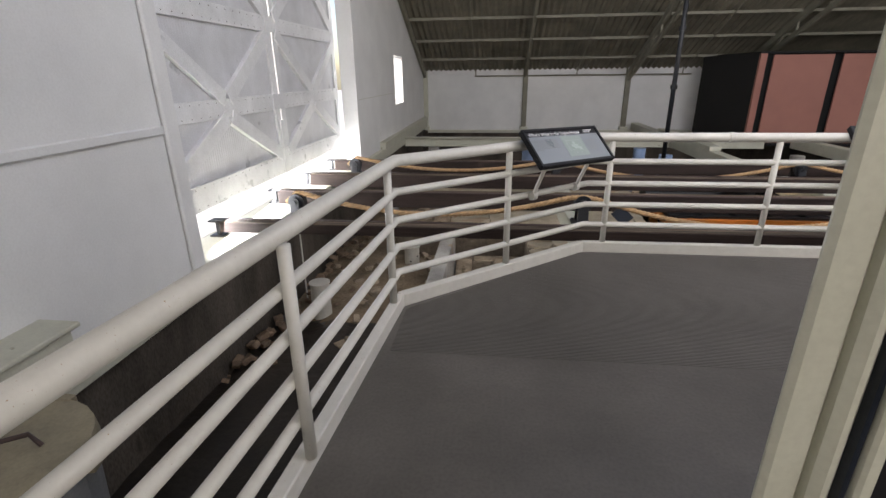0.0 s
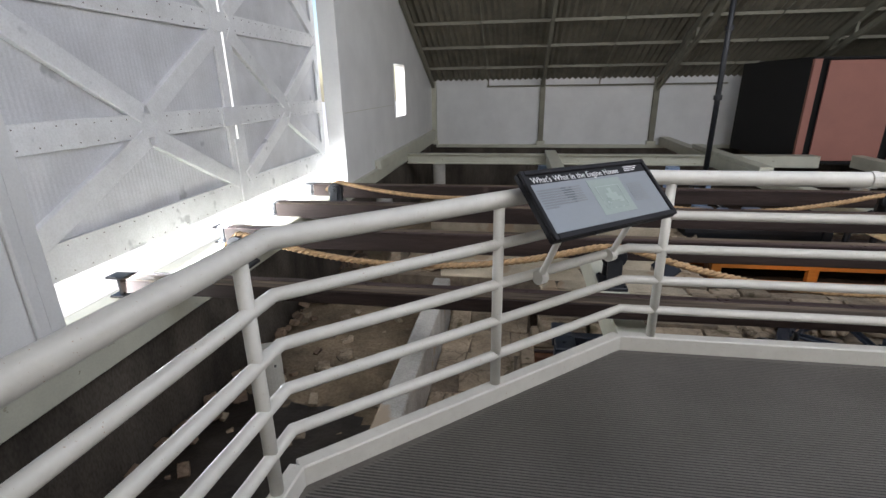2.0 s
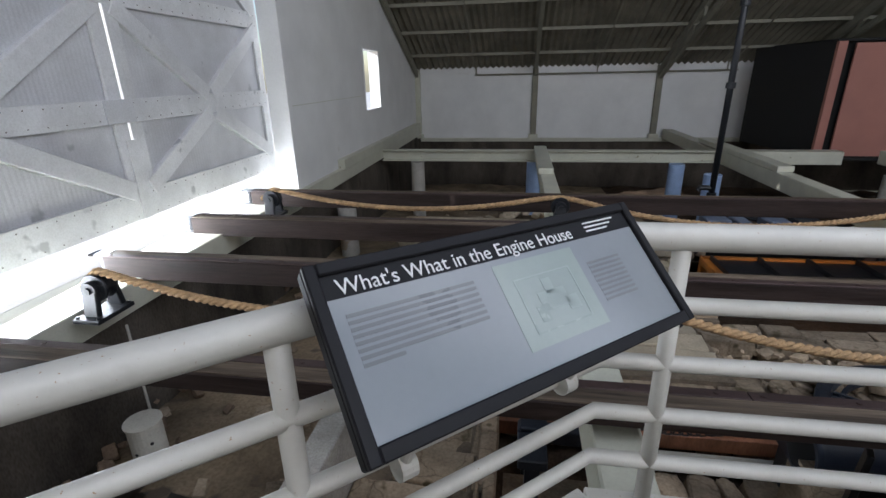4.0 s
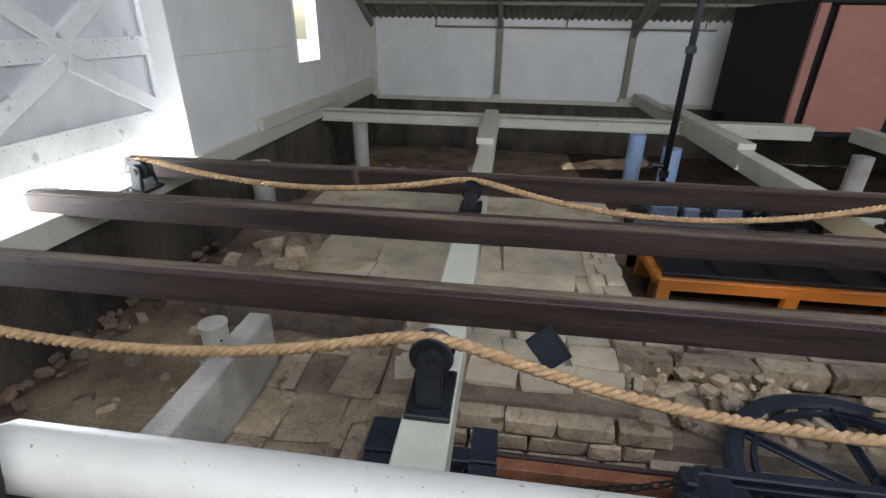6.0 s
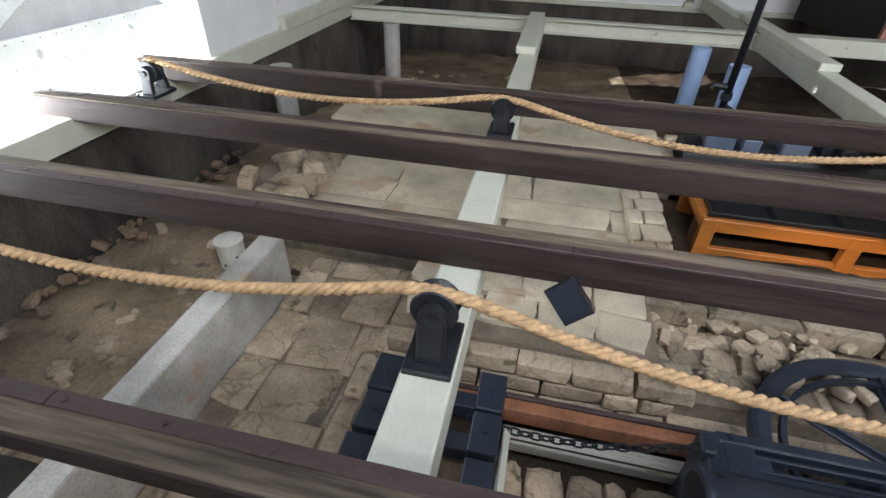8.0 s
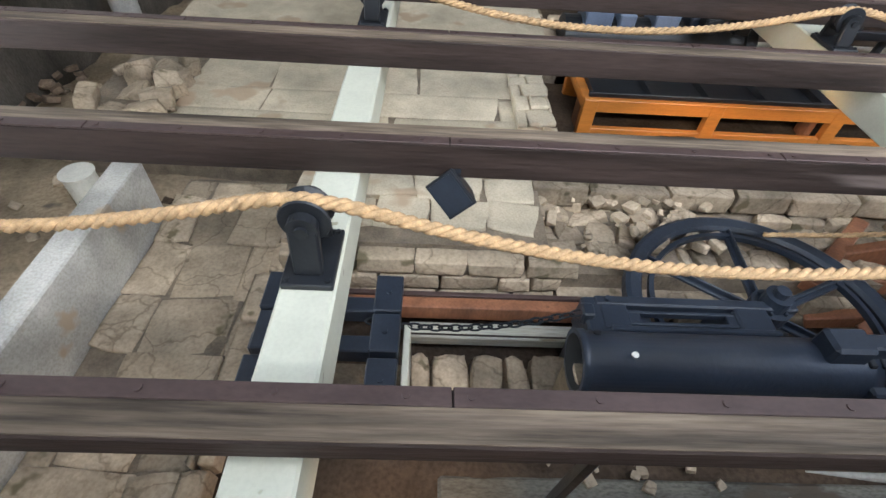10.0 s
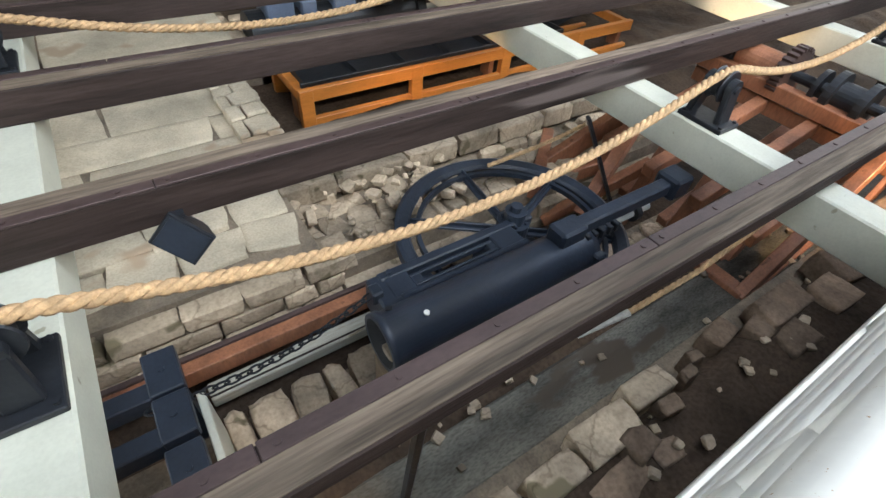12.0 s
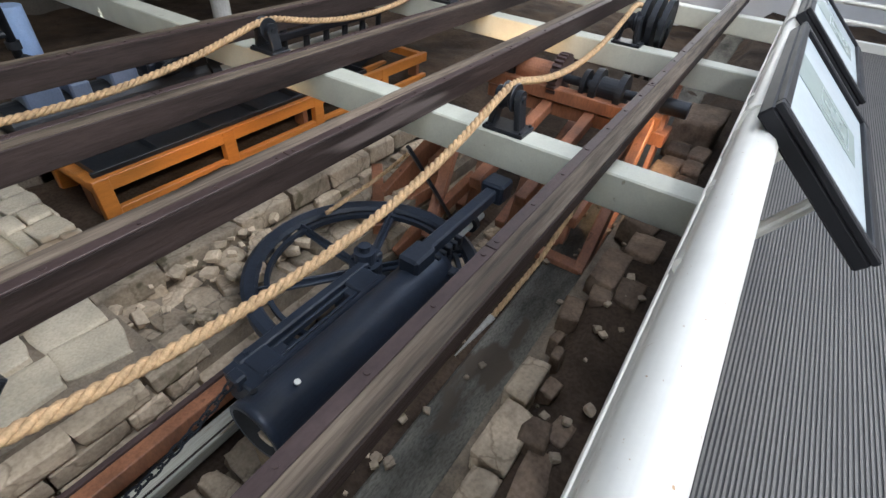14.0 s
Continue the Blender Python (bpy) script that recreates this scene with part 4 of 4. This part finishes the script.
    part("bar", box(B(), (4.42, 7.23, zc + 0.15), (5.42, 7.33, zc + 0.26), 0.014), NAVY, s)
    part("bar_head", box(B(), (5.40, 7.18, zc + 0.12), (5.6, 7.38, zc + 0.3), 0.02), NAVY, s)
    for k in range(5):
        part("tooth", box(B(), (4.52 + 0.07 * k, 7.18, zc + 0.10), (4.56 + 0.07 * k, 7.24, zc + 0.17), 0.006), IRON, s)
    part("bracket", box(B(), (4.66, 7.2, zc - 0.1), (4.74, 7.36, zc + 0.16), 0.01), NAVY, s)


brake_engine()


def hand_lamp():
    t = thing("flood_light", "black square flood light hung under a timber rail", "lamp", at=(2.34, 8.02, -0.28))
    m = Matrix.Rotation(radians(45), 4, "Y") @ Matrix.Rotation(radians(-25), 4, "Z")
    bm = B()
    rings = []
    for v, h in ((-0.12, 0.112), (-0.105, 0.117), (0.03, 0.075), (0.085, 0.05)):
        rings.append([bm.verts.new(m @ Vector((sx * h, v, sz * h * 0.8))) for sx, sz in ((-1, -1), (1, -1), (1, 1), (-1, 1))])
    for p, q in zip(rings, rings[1:]):
        for k in range(4):
            bm.faces.new((p[k], p[(k + 1) % 4], q[(k + 1) % 4], q[k]))
    bm.faces.new(rings[0][::-1]), bm.faces.new(rings[-1])
    bmesh.ops.recalc_face_normals(bm, faces=bm.faces)
    part("hood", bm, IRON, t)
    bm = B()
    box(bm, (-0.1, -0.126, -0.08), (0.1, -0.119, 0.08), 0.0, m)
    part("glass", bm, NAVY, t, "dark glass")
    part("bracket", box(B(), (-0.02, -0.02, 0.05), (0.02, 0.1, 0.12)), IRON, t)
    t = thing("prop_bar", "black iron prop bar under the front rail", "bar")
    part("bar", bar(B(), (2.84, 6.57, -0.225), (2.78, 6.6, -1.5), 0.09, 0.03, 0.004), IRON, t)


hand_lamp()


def trestle():
    """The long varnished pine trestle with its dark tray."""
    t = thing("pine_trestle", "varnished orange pine trestle carrying a black tray", "trestle")
    x0, x1 = 3.78, 9.0
    y0, y1 = 10.5, 11.35
    zt, zb = -1.02, -1.47
    for y in (y0, y1):
        part("top_board", box(B(), (x0, y - 0.04, zt - 0.14), (x1, y + 0.04, zt), 0.006), ORANGE, t)
        part("bottom_board", box(B(), (x0, y - 0.035, zb), (x1, y + 0.035, zb + 0.11), 0.006), ORANGE, t)
        x = x0
        while x < x1:
            part("upright", box(B(), (x, y - 0.045, zb - 0.25), (x + 0.15, y + 0.045, zt - 0.003), 0.006), ORANGE, t)
            x += 1.36
    for x in (x0, 6.4, x1 - 0.1):
        part("end_board", box(B(), (x, y0, zt - 0.13), (x + 0.1, y1, zt - 0.02), 0.006), ORANGE, t)
        part("end_leg", box(B(), (x + 0.01, y0 + 0.1, zb - 0.3), (x + 0.09, y0 + 0.28, zt - 0.13), 0.006), REDWOOD, t)
    part("tray", box(B(), (x0 + 0.05, y0 + 0.06, zt - 0.06), (7.6, y1 - 0.04, zt - 0.03)), IRON, t, "black tray")
    part("tray_lip", box(B(), (x0 + 0.05, y0 + 0.02, zt), (7.6, y0 + 0.06, zt + 0.05), 0.004), IRON, t)
    for k in range(7):
        part("tray_rib", box(B(), (x0 + 0.1 + 0.62 * k, y0 + 0.07, zt - 0.03), (x0 + 0.13 + 0.62 * k, y1 - 0.05, zt + 0.04)), IRON, t)
    part("floor_sheet", box(B(), (x0 + 0.1, y0 + 0.1, zb - 0.2), (x1 - 0.2, y1 - 0.1, zb - 0.17)), CONCRETE, t)


trestle()


def far_engine():
    t = thing("engine_cylinder", "black iron engine cylinder with blue-grey blocks on top", "engine")
    bm = B()
    rod(bm, (3.75, 11.95, -0.98), (6.0, 11.95, -0.98), 0.26, 28)
    part("cylinder", bm, IRON, t, smooth=False)
    for k, w in enumerate((0.34, 0.2, 0.3, 0.38)):
        x = 3.95 + k * 0.42
        part("block", box(B(), (x, 11.75, -0.80), (x + w, 12.15, -0.60 - 0.02 * (k % 2)), 0.02), NAVY if k == 3 else BLUE_GREY, t, "blue-grey painted block")
    bm = B()
    rod(bm, (5.95, 11.95, -0.98), (6.08, 11.95, -0.98), 0.31, 28)
    part("flange", bm, IRON, t)
    bm = B()
    rod(bm, (6.08, 11.95, -0.98), (9.2, 11.95, -0.95), 0.05, 12)
    part("rod", bm, PVC, t)
    for k in range(4):
        part("valve_gear", box(B(), (5.3 + 0.35 * k, 11.55, -0.72), (5.5 + 0.35 * k, 11.75, -0.56 + 0.05 * (k % 2)), 0.02), IRON, t)
        bm = B()
        rod(bm, (5.25 + 0.4 * k, 11.5, -0.6), (5.6 + 0.4 * k, 11.62, -0.55), 0.022, 8)
        part("link_rod", bm, PVC if k % 2 else IRON, t)
    part("bed", box(B(), (3.7, 11.6, -1.6), (9.2, 12.3, -1.2), 0.02), IRON, t)
    for k in range(8):
        bm = B()
        x = 6.3 + 0.42 * k
        rod(bm, (x, 11.7, -1.2), (x + 0.1, 11.75, -0.6 + 0.1 * (k % 3)), 0.05, 10)
        part("stanchion", bm, IRON, t)
    part("slide", box(B(), (6.3, 11.62, -0.72), (9.2, 11.70, -0.62), 0.01), IRON, t)
    part("slide", box(B(), (6.3, 12.1, -0.72), (9.2, 12.18, -0.62), 0.01), IRON, t)


BLUE_GREY = mat("blue_grey_paint", (0.17, 0.21, 0.29), 0.5, var=0.1, scale=4)
far_engine()


def sheave_frame():
    """The reddish timber frame with drum, gear and shaft behind the second cross beam."""
    t = thing("sheave_frame", "reddish oak frame carrying a rope drum and gear", "timber frame")
    def post(a, b, w, h, name="post"):
        part(name, bar(B(), a, b, w, h, 0.008), REDWOOD, t)
    post((5.95, 6.52, -1.42), (7.35, 6.58, -1.42), 0.12, 0.14, "sill_beam")
    post((5.9, 6.50, -1.40), (5.9, 7.3, -1.40), 0.14, 0.13, "sill_beam")
    post((5.9, 6.52, -1.45), (7.2, 6.56, -0.42), 0.10, 0.24, "brace")
    for k in range(6):
        x = 7.0 + 0.16 * k
        post((x, 6.44 + 0.012 * k, -1.5), (x + 0.75, 6.50 + 0.012 * k, -0.42), 0.05, 0.07, "slat")
    for y in (6.75, 7.25, 7.75, 8.25):
        post((6.0, y, -1.0), (7.9, y - 0.05, -0.55), 0.12, 0.13, "raker")
        post((6.1, y + 0.1, -1.75), (6.5, y + 0.1, -0.55), 0.12, 0.12)
    for y in (7.0, 7.5, 8.0):
        post((6.2, y, -1.5), (8.6, y, -0.75), 0.11, 0.11, "raker")
    post((6.05, 6.6, -0.6), (6.05, 8.5, -0.6), 0.14, 0.14, "cross_tie")
    post((7.5, 6.5, -0.5), (7.5, 8.6, -0.5), 0.14, 0.14, "cross_tie")
    post((5.55, 8.5, -1.8), (5.55, 8.5, -0.52), 0.16, 0.16)
    post((5.1, 8.75, -1.7), (6.1, 8.2, -1.2), 0.12, 0.14, "brace")
    post((5.3, 8.2, -1.65), (6.3, 7.9, -1.1), 0.1, 0.12, "brace")
    post((5.8, 8.95, -1.7), (5.8, 8.95, -0.52), 0.14, 0.14)
    post((5.35, 8.65, -1.5), (6.3, 8.4, -0.85), 0.1, 0.2, "brace")
    post((5.6, 8.0, -1.55), (6.5, 8.25, -0.6), 0.12, 0.14, "brace")
    post((5.15, 8.25, -1.3), (5.95, 8.95, -1.25), 0.12, 0.12, "brace")
    part("strut", bar(B(), (5.45, 8.15, -0.52), (6.0, 7.9, -1.6), 0.06, 0.03), IRON, t, "black iron strut")
    d = thing("rope_drum", "black iron rope drum, gear and shaft on the timber frame", "drum")
    def cyl(y0, y1, r, m, name, n=24):
        bm = B()
        rod(bm, (7.64, y0, -0.36), (7.64, y1, -0.36), r, n)
        return part(name, bm, m, d)
    cyl(6.3, 8.35, 0.05, IRON, "shaft", 14)
    cyl(6.3, 6.56, 0.085, IRON, "shaft_end")
    cyl(6.95, 7.02, 0.19, IRON, "flange")
    cyl(7.02, 7.22, 0.12, IRON, "drum")
    cyl(7.22, 7.29, 0.19, IRON, "flange")
    cyl(7.36, 7.41, 0.15, IRON, "collar")
    cyl(7.78, 8.18, 0.13, REDWOOD, "barrel")
    bm = B()
    rod(bm, (7.64, 7.64, -0.36), (7.64, 7.74, -0.36), 0.22, 30)
    g = part("gear", bm, STRAP, d, "rusty toothed gear")
    for k in range(26):
        a = 2 * math.pi * k / 26
        m = Matrix.Translation((7.64, 7.69, -0.36)) @ Matrix.Rotation(a, 4, "Y")
        part("tooth", box(B(), (0.21, -0.05, -0.014), (0.255, 0.05, 0.014), 0.0, m), STRAP, g)
    part("bearing", box(B(), (7.52, 6.6, -0.6), (7.76, 6.8, -0.3), 0.02), IRON, d)
    part("bearing", box(B(), (7.52, 8.2, -0.6), (7.76, 8.4, -0.3), 0.02), IRON, d)
    part("bearer", box(B(), (7.49, 6.4, -0.75), (7.79, 8.5, -0.6), 0.01), REDWOOD, d)
    for k in range(3):
        w = thing("rope_sheave", "tall black iron sheave standing beyond the third beam", "sheave", "tall sheaves")
        bm = B()
        y = 7.05 + 0.13 * k
        rod(bm, (9.42, y, -0.02), (9.42, y + 0.07, -0.02), 0.30, 32)
        rod(bm, (9.42, y - 0.02, -0.02), (9.42, y + 0.09, -0.02), 0.07, 16)
        part("disc", bm, IRON, w)
        part("stand", box(B(), (9.32, y, -0.7), (9.52, y + 0.07, -0.1)), IRON, w)


sheave_frame()


def small_ropes():
    for pts in ([(5.75, 6.62, -0.45), (5.55, 6.63, -0.55), (5.0, 6.64, -0.72), (4.37, 6.66, -0.76)], [(4.7, 8.45, -0.95), (5.2, 8.42, -0.90), (5.5, 8.38, -0.83), (5.65, 8.30, -0.72)]):
        line = []
        P = [Vector(p) for p in pts]
        for a, b in zip(P, P[1:]):
            line += [a.lerp(b, k / 8) for k in range(8)]
        line.append(P[-1])
        ob = new("thin_rope", rope_mesh(line, 0.02))
        tagged(ob, "thin worn rope end hanging below the rails", "rope", "thin ropes")
    t = thing("rope_knife_end", "grey pointed iron splice end lying under the rail", "splice")
    bm = B()
    rod(bm, (4.37, 6.66, -0.76), (4.04, 6.72, -0.86), 0.024, 10, 0.004)
    part("point", bm, CONCRETE, t)


small_ropes()

# ---- stones: foundations, ashlar courses, cobbles and rubble, piece by piece ----
def stone_mesh(name, seed, jit, bev=0.12):
    """A worn block: a cut cube with softened corners, an uneven skin and chipped edges."""
    rnd = random.Random(seed)
    off = Vector((rnd.uniform(0, 50), rnd.uniform(0, 50), rnd.uniform(0, 50)))
    skew = [Vector((rnd.uniform(-jit, jit), rnd.uniform(-jit, jit), rnd.uniform(-jit, jit) * 0.6)) for _ in range(8)]
    bm = B()
    bmesh.ops.create_cube(bm, size=1)
    bmesh.ops.subdivide_edges(bm, edges=bm.edges[:], cuts=4, use_grid_fill=True)
    for v in bm.verts:
        c = v.co.copy()
        # push the outer rows to the rim so that faces stay flat and corners tight
        c = Vector([math.copysign(min(0.5, abs(q) * 1.28), q) if abs(q) < 0.45 else q for q in c])
        near = sum(1 for q in c if abs(q) > 0.36)
        if near >= 2:
            c *= 1 - bev * (0.42 if near == 2 else 0.75) * (0.6 + 0.8 * (0.5 + 0.5 * noise.noise(c * 4 + off)))
        move = Vector((0, 0, 0))
        for k, w in enumerate(skew):
            sx, sy, sz = (1 if k & 1 else -1), (1 if k & 2 else -1), (1 if k & 4 else -1)
            move += w * (0.5 + sx * c.x) * (0.5 + sy * c.y) * (0.5 + sz * c.z)
        c += move + v.normal * (0.45 * jit * noise.noise(c * 2.3 + off) + 0.2 * jit * noise.noise(c * 7 + off))
        v.co = c
    me = bpy.data.meshes.new(name)
    bm.to_mesh(me)
    bm.free()
    for p in me.polygons:
        p.use_smooth = True
    return me


SHAPES = {}
for key, jit, bev, m in (("ashlar", 0.05, 0.07, STONE), ("cobble", 0.09, 0.2, STONE), ("rubble", 0.14, 0.14, STONE), ("slab", 0.022, 0.025, STONE_PALE), ("white", 0.09, 0.08, STONE_PALE), ("block", 0.08, 0.1, STONE_BROWN)):
    SHAPES[key] = []
    for s in range(9):
        me = stone_mesh(key, 31 * s + len(key), jit, bev)
        me.materials.append(m)
        SHAPES[key].append(me)
RND = random.Random(5)


def stone(parent, shape, x, y, z, sx, sy, sz, turn=0.0, tip=0.0):
    ob = new("stone", RND.choice(SHAPES[shape]))
    ob.parent = parent
    ob.matrix_local = Matrix.LocRotScale((x, y, z), Euler((RND.uniform(-tip, tip), RND.uniform(-tip, tip), RND.uniform(-turn, turn) + RND.choice((0, math.pi)))), (sx, sy, sz))
    return ob


def bed(name, label, x0, x1, y0, y1, z, zb=-2.3):
    """The mortar and earth core on which stones are laid."""
    return structure(name, box(B(), (x0, y0, zb), (x1, y1, z)), MORTAR, label, "foundation")


def laid(parent, shape, x0, x1, y0, y1, z, sx, sy, h, gap=0.012, rise=0.03, turn=0.03, skip=0.0, tip=0.02):
    y = y0
    while y < y1 - 0.04:
        d = min(sy * RND.uniform(0.75, 1.3), y1 - y)
        x = x0 - RND.uniform(0, sx * 0.5)
        while x < x1 - 0.04:
            w = min(sx * RND.uniform(0.65, 1.5), x1 - x)
            if x + w > x0 + 0.05 and RND.random() >= skip:
                a = max(x, x0)
                stone(parent, shape, (a + x + w) / 2, y + d / 2, z - h / 2 + RND.uniform(-rise, rise), x + w - a - gap, d - gap, h, turn, tip)
            x += w
        y += d


# shelf beside the dividing wall
f = bed("foundation_shelf", "sandy stone shelf beside the dividing wall", -0.05, 1.02, 5.9, 9.45, -1.475)
laid(f, "ashlar", -0.05, 0.98, 5.9, 9.42, -1.45, 0.5, 0.46, 0.26, 0.004, 0.03, 0.07, 0, 0.035)
laid(f, "ashlar", 0.88, 1.06, 6.0, 8.3, -1.38, 0.2, 0.5, 0.5, 0.02, 0.03)
# front ashlar wall with its courses and its top
f = bed("foundation_wall", "old coursed sandstone foundation wall in the pit", 1.12, 3.1, 8.36, 9.42, -1.1)
f2 = bed("foundation_rubble_core", "rubble core of the old foundation wall", 3.1, 7.2, 8.3, 9.42, -1.3)
for k, zc in enumerate((-1.14, -1.30, -1.46, -1.62)):
    x = 1.1 - 0.1 * k
    while x < (3.1 if k < 2 else 7.1):
        w = RND.uniform(0.24, 0.58)
        stone(f, "ashlar", x + w / 2, 8.34 + 0.012 * (3 - k) + RND.uniform(-0.02, 0.02), zc - 0.075, w - 0.01, 0.3, 0.148, 0.01, 0.008)
        x += w
laid(f, "white", 1.15, 3.05, 8.5, 9.4, -1.06, 0.4, 0.3, 0.18, 0.004, 0.03, 0.16, 0.03, 0.05)
laid(f2, "rubble", 3.1, 4.3, 8.4, 9.2, -1.26, 0.24, 0.22, 0.16, 0.0, 0.05, 0.6, 0.12, 0.25)
laid(f2, "cobble", 4.2, 7.1, 8.4, 9.0, -1.24, 0.25, 0.22, 0.18, 0.01, 0.04, 0.15, 0.05, 0.1)
laid(f2, "ashlar", 3.05, 7.1, 9.02, 9.4, -1.06, 0.5, 0.2, 0.2, 0.012, 0.02)
# pale slabs behind
f = bed("foundation_slabs", "pale earthy stone slabs of the old foundation", -1.2, 3.42, 9.6, 11.3, -1.145)
laid(f, "slab", -0.35, 3.1, 9.62, 11.3, -1.13, 1.9, 0.6, 0.2, 0.003, 0.008, 0.01)
laid(f, "white", 3.02, 3.42, 9.66, 11.3, -1.06, 0.24, 0.22, 0.24, 0.012, 0.03, 0.06)
laid(f, "rubble", -1.2, -0.3, 9.75, 10.9, -1.02, 0.26, 0.24, 0.2, 0.0, 0.09, 0.8, 0.1, 0.4)
f = bed("foundation_blocks", "large pale dressed stone blocks of the old foundation", -0.9, 4.0, 11.6, 12.7, -1.2)
stone(f, "slab", 0.28, 12.2, -1.05, 2.2, 0.9, 0.3)
stone(f, "slab", 2.62, 12.15, -1.05, 1.85, 0.95, 0.3)
laid(f, "rubble", 3.5, 4.0, 11.7, 12.6, -1.0, 0.2, 0.2, 0.16, 0.0, 0.05, 0.5)
# cobble row in the channel
f = bed("channel_kerb", "row of rounded cobbles along the channel", 1.1, 7.2, 7.12, 7.72, -1.74)
laid(f, "cobble", 1.35, 3.3, 7.14, 7.42, -1.62, 0.22, 0.28, 0.26, 0.012, 0.03, 0.12)
laid(f, "cobble", 2.1, 3.3, 7.40, 7.72, -1.53, 0.25, 0.34, 0.3, 0.004, 0.03, 0.1)
laid(f, "cobble", 3.3, 7.0, 7.15, 7.7, -1.70, 0.22, 0.25, 0.2, 0.012, 0.04, 0.3)
# kerb stones and bank by the platform
f = bed("bank_kerb", "broken row of rough kerb stones on the earth bank", 2.2, 7.5, 6.12, 6.44, -1.22)
for x, y, sx, sy, tz in ((2.72, 6.25, 0.36, 0.2, -1.08), (3.09, 6.24, 0.32, 0.2, -1.06), (3.47, 6.23, 0.34, 0.17, -1.03), (3.87, 6.25, 0.42, 0.22, -1.0), (4.27, 6.31, 0.36, 0.17, -1.0)):
    stone(f, "ashlar", x, y, tz - 0.15, sx, sy, 0.3, 0.05, 0.05)
for x, y, sx, sy, tz in ((2.6, 6.02, 0.34, 0.2, -1.04), (2.95, 6.0, 0.3, 0.2, -1.05), (3.3, 6.05, 0.26, 0.16, -1.07), (3.97, 6.1, 0.2, 0.16, -0.99), (3.72, 6.02, 0.36, 0.18, -1.04), (4.31, 6.18, 0.15, 0.1, -1.01), (4.1, 6.0, 0.2, 0.14, -1.06), (4.56, 6.23, 0.11, 0.08, -0.98), (4.75, 6.3, 0.12, 0.08, -1.06), (5.08, 6.33, 0.28, 0.15, -1.06), (5.35, 6.2, 0.24, 0.16, -1.04), (5.68, 6.25, 0.5, 0.24, -1.0), (5.5, 6.02, 0.3, 0.2, -1.03), (6.1, 6.1, 0.4, 0.26, -1.0), (6.5, 6.22, 0.45, 0.3, -0.98), (6.95, 6.15, 0.4, 0.28, -0.95), (7.3, 6.25, 0.4, 0.3, -0.9)):
    stone(f, "block", x, y, tz - 0.12, sx, sy, 0.24, 0.2, 0.1)
laid(f, "cobble", 1.2, 2.7, 6.08, 6.45, -1.12, 0.28, 0.2, 0.24, 0.01, 0.05, 0.2)
stone(f, "block", 8.62, 6.22, -0.92, 0.75, 0.55, 0.5, 0.1, 0.05)
laid(f, "block", 7.2, 8.2, 5.95, 6.4, -0.9, 0.34, 0.24, 0.24, 0.01, 0.06, 0.2)
# loose rubble
f = bed("rubble_patch", "loose broken stones lying on the pit floor", -2.2, -2.0, 8.6, 8.8, -1.7)
for k in range(120):
    x, y = (RND.uniform(-2.2, -0.4), RND.uniform(6.2, 12)) if k < 70 else (RND.uniform(-1.5, 5.0), RND.uniform(13, 18.5))
    s = RND.uniform(0.05, 0.18) * (1.4 if k > 70 else 1)
    stone(f, "rubble", x, y, ground_z(x, y) + s * 0.1, s, s * RND.uniform(0.6, 1), s * 0.6, 3, 0.4)
for k in range(34):
    a, r = RND.uniform(0, 6.28), RND.uniform(0, 0.55)
    x, y = 1.0 + r * 1.5 * math.cos(a), 15.4 + r * math.sin(a)
    stone(f, "white", x, y, ground_z(x, y) + 0.2 - 0.2 * r, 0.2, 0.16, 0.12, 3, 0.5)
for k in range(70):
    x, y = RND.uniform(2.7, 7.2), RND.uniform(5.9, 7.1)
    s = RND.uniform(0.02, 0.07)
    stone(f, "rubble", x, y, ground_z(x, y) + (0.06 if 6.45 < y < 6.9 else 0.03), s, s, s * 0.6, 3, 0.4)
for k in range(80):
    x, y = -2.25 + abs(RND.gauss(0, 0.22)), RND.uniform(5.4, 11.5)
    q = RND.uniform(0.04, 0.15)
    stone(f, "block", x, y, ground_z(x, y) + 0.12 * (1 - min(1, (x + 2.25) * 2)) + 0.02, q, q * RND.uniform(0.5, 1), q * 0.5, 3, 0.5)
for k in range(60):
    x, y = RND.uniform(2.9, 4.6), RND.uniform(8.42, 9.1)
    q = RND.uniform(0.04, 0.16)
    stone(f, "rubble", x, y, -1.19 + RND.uniform(0, 0.05), q, q * RND.uniform(0.5, 1), q * 0.5, 3, 0.5)
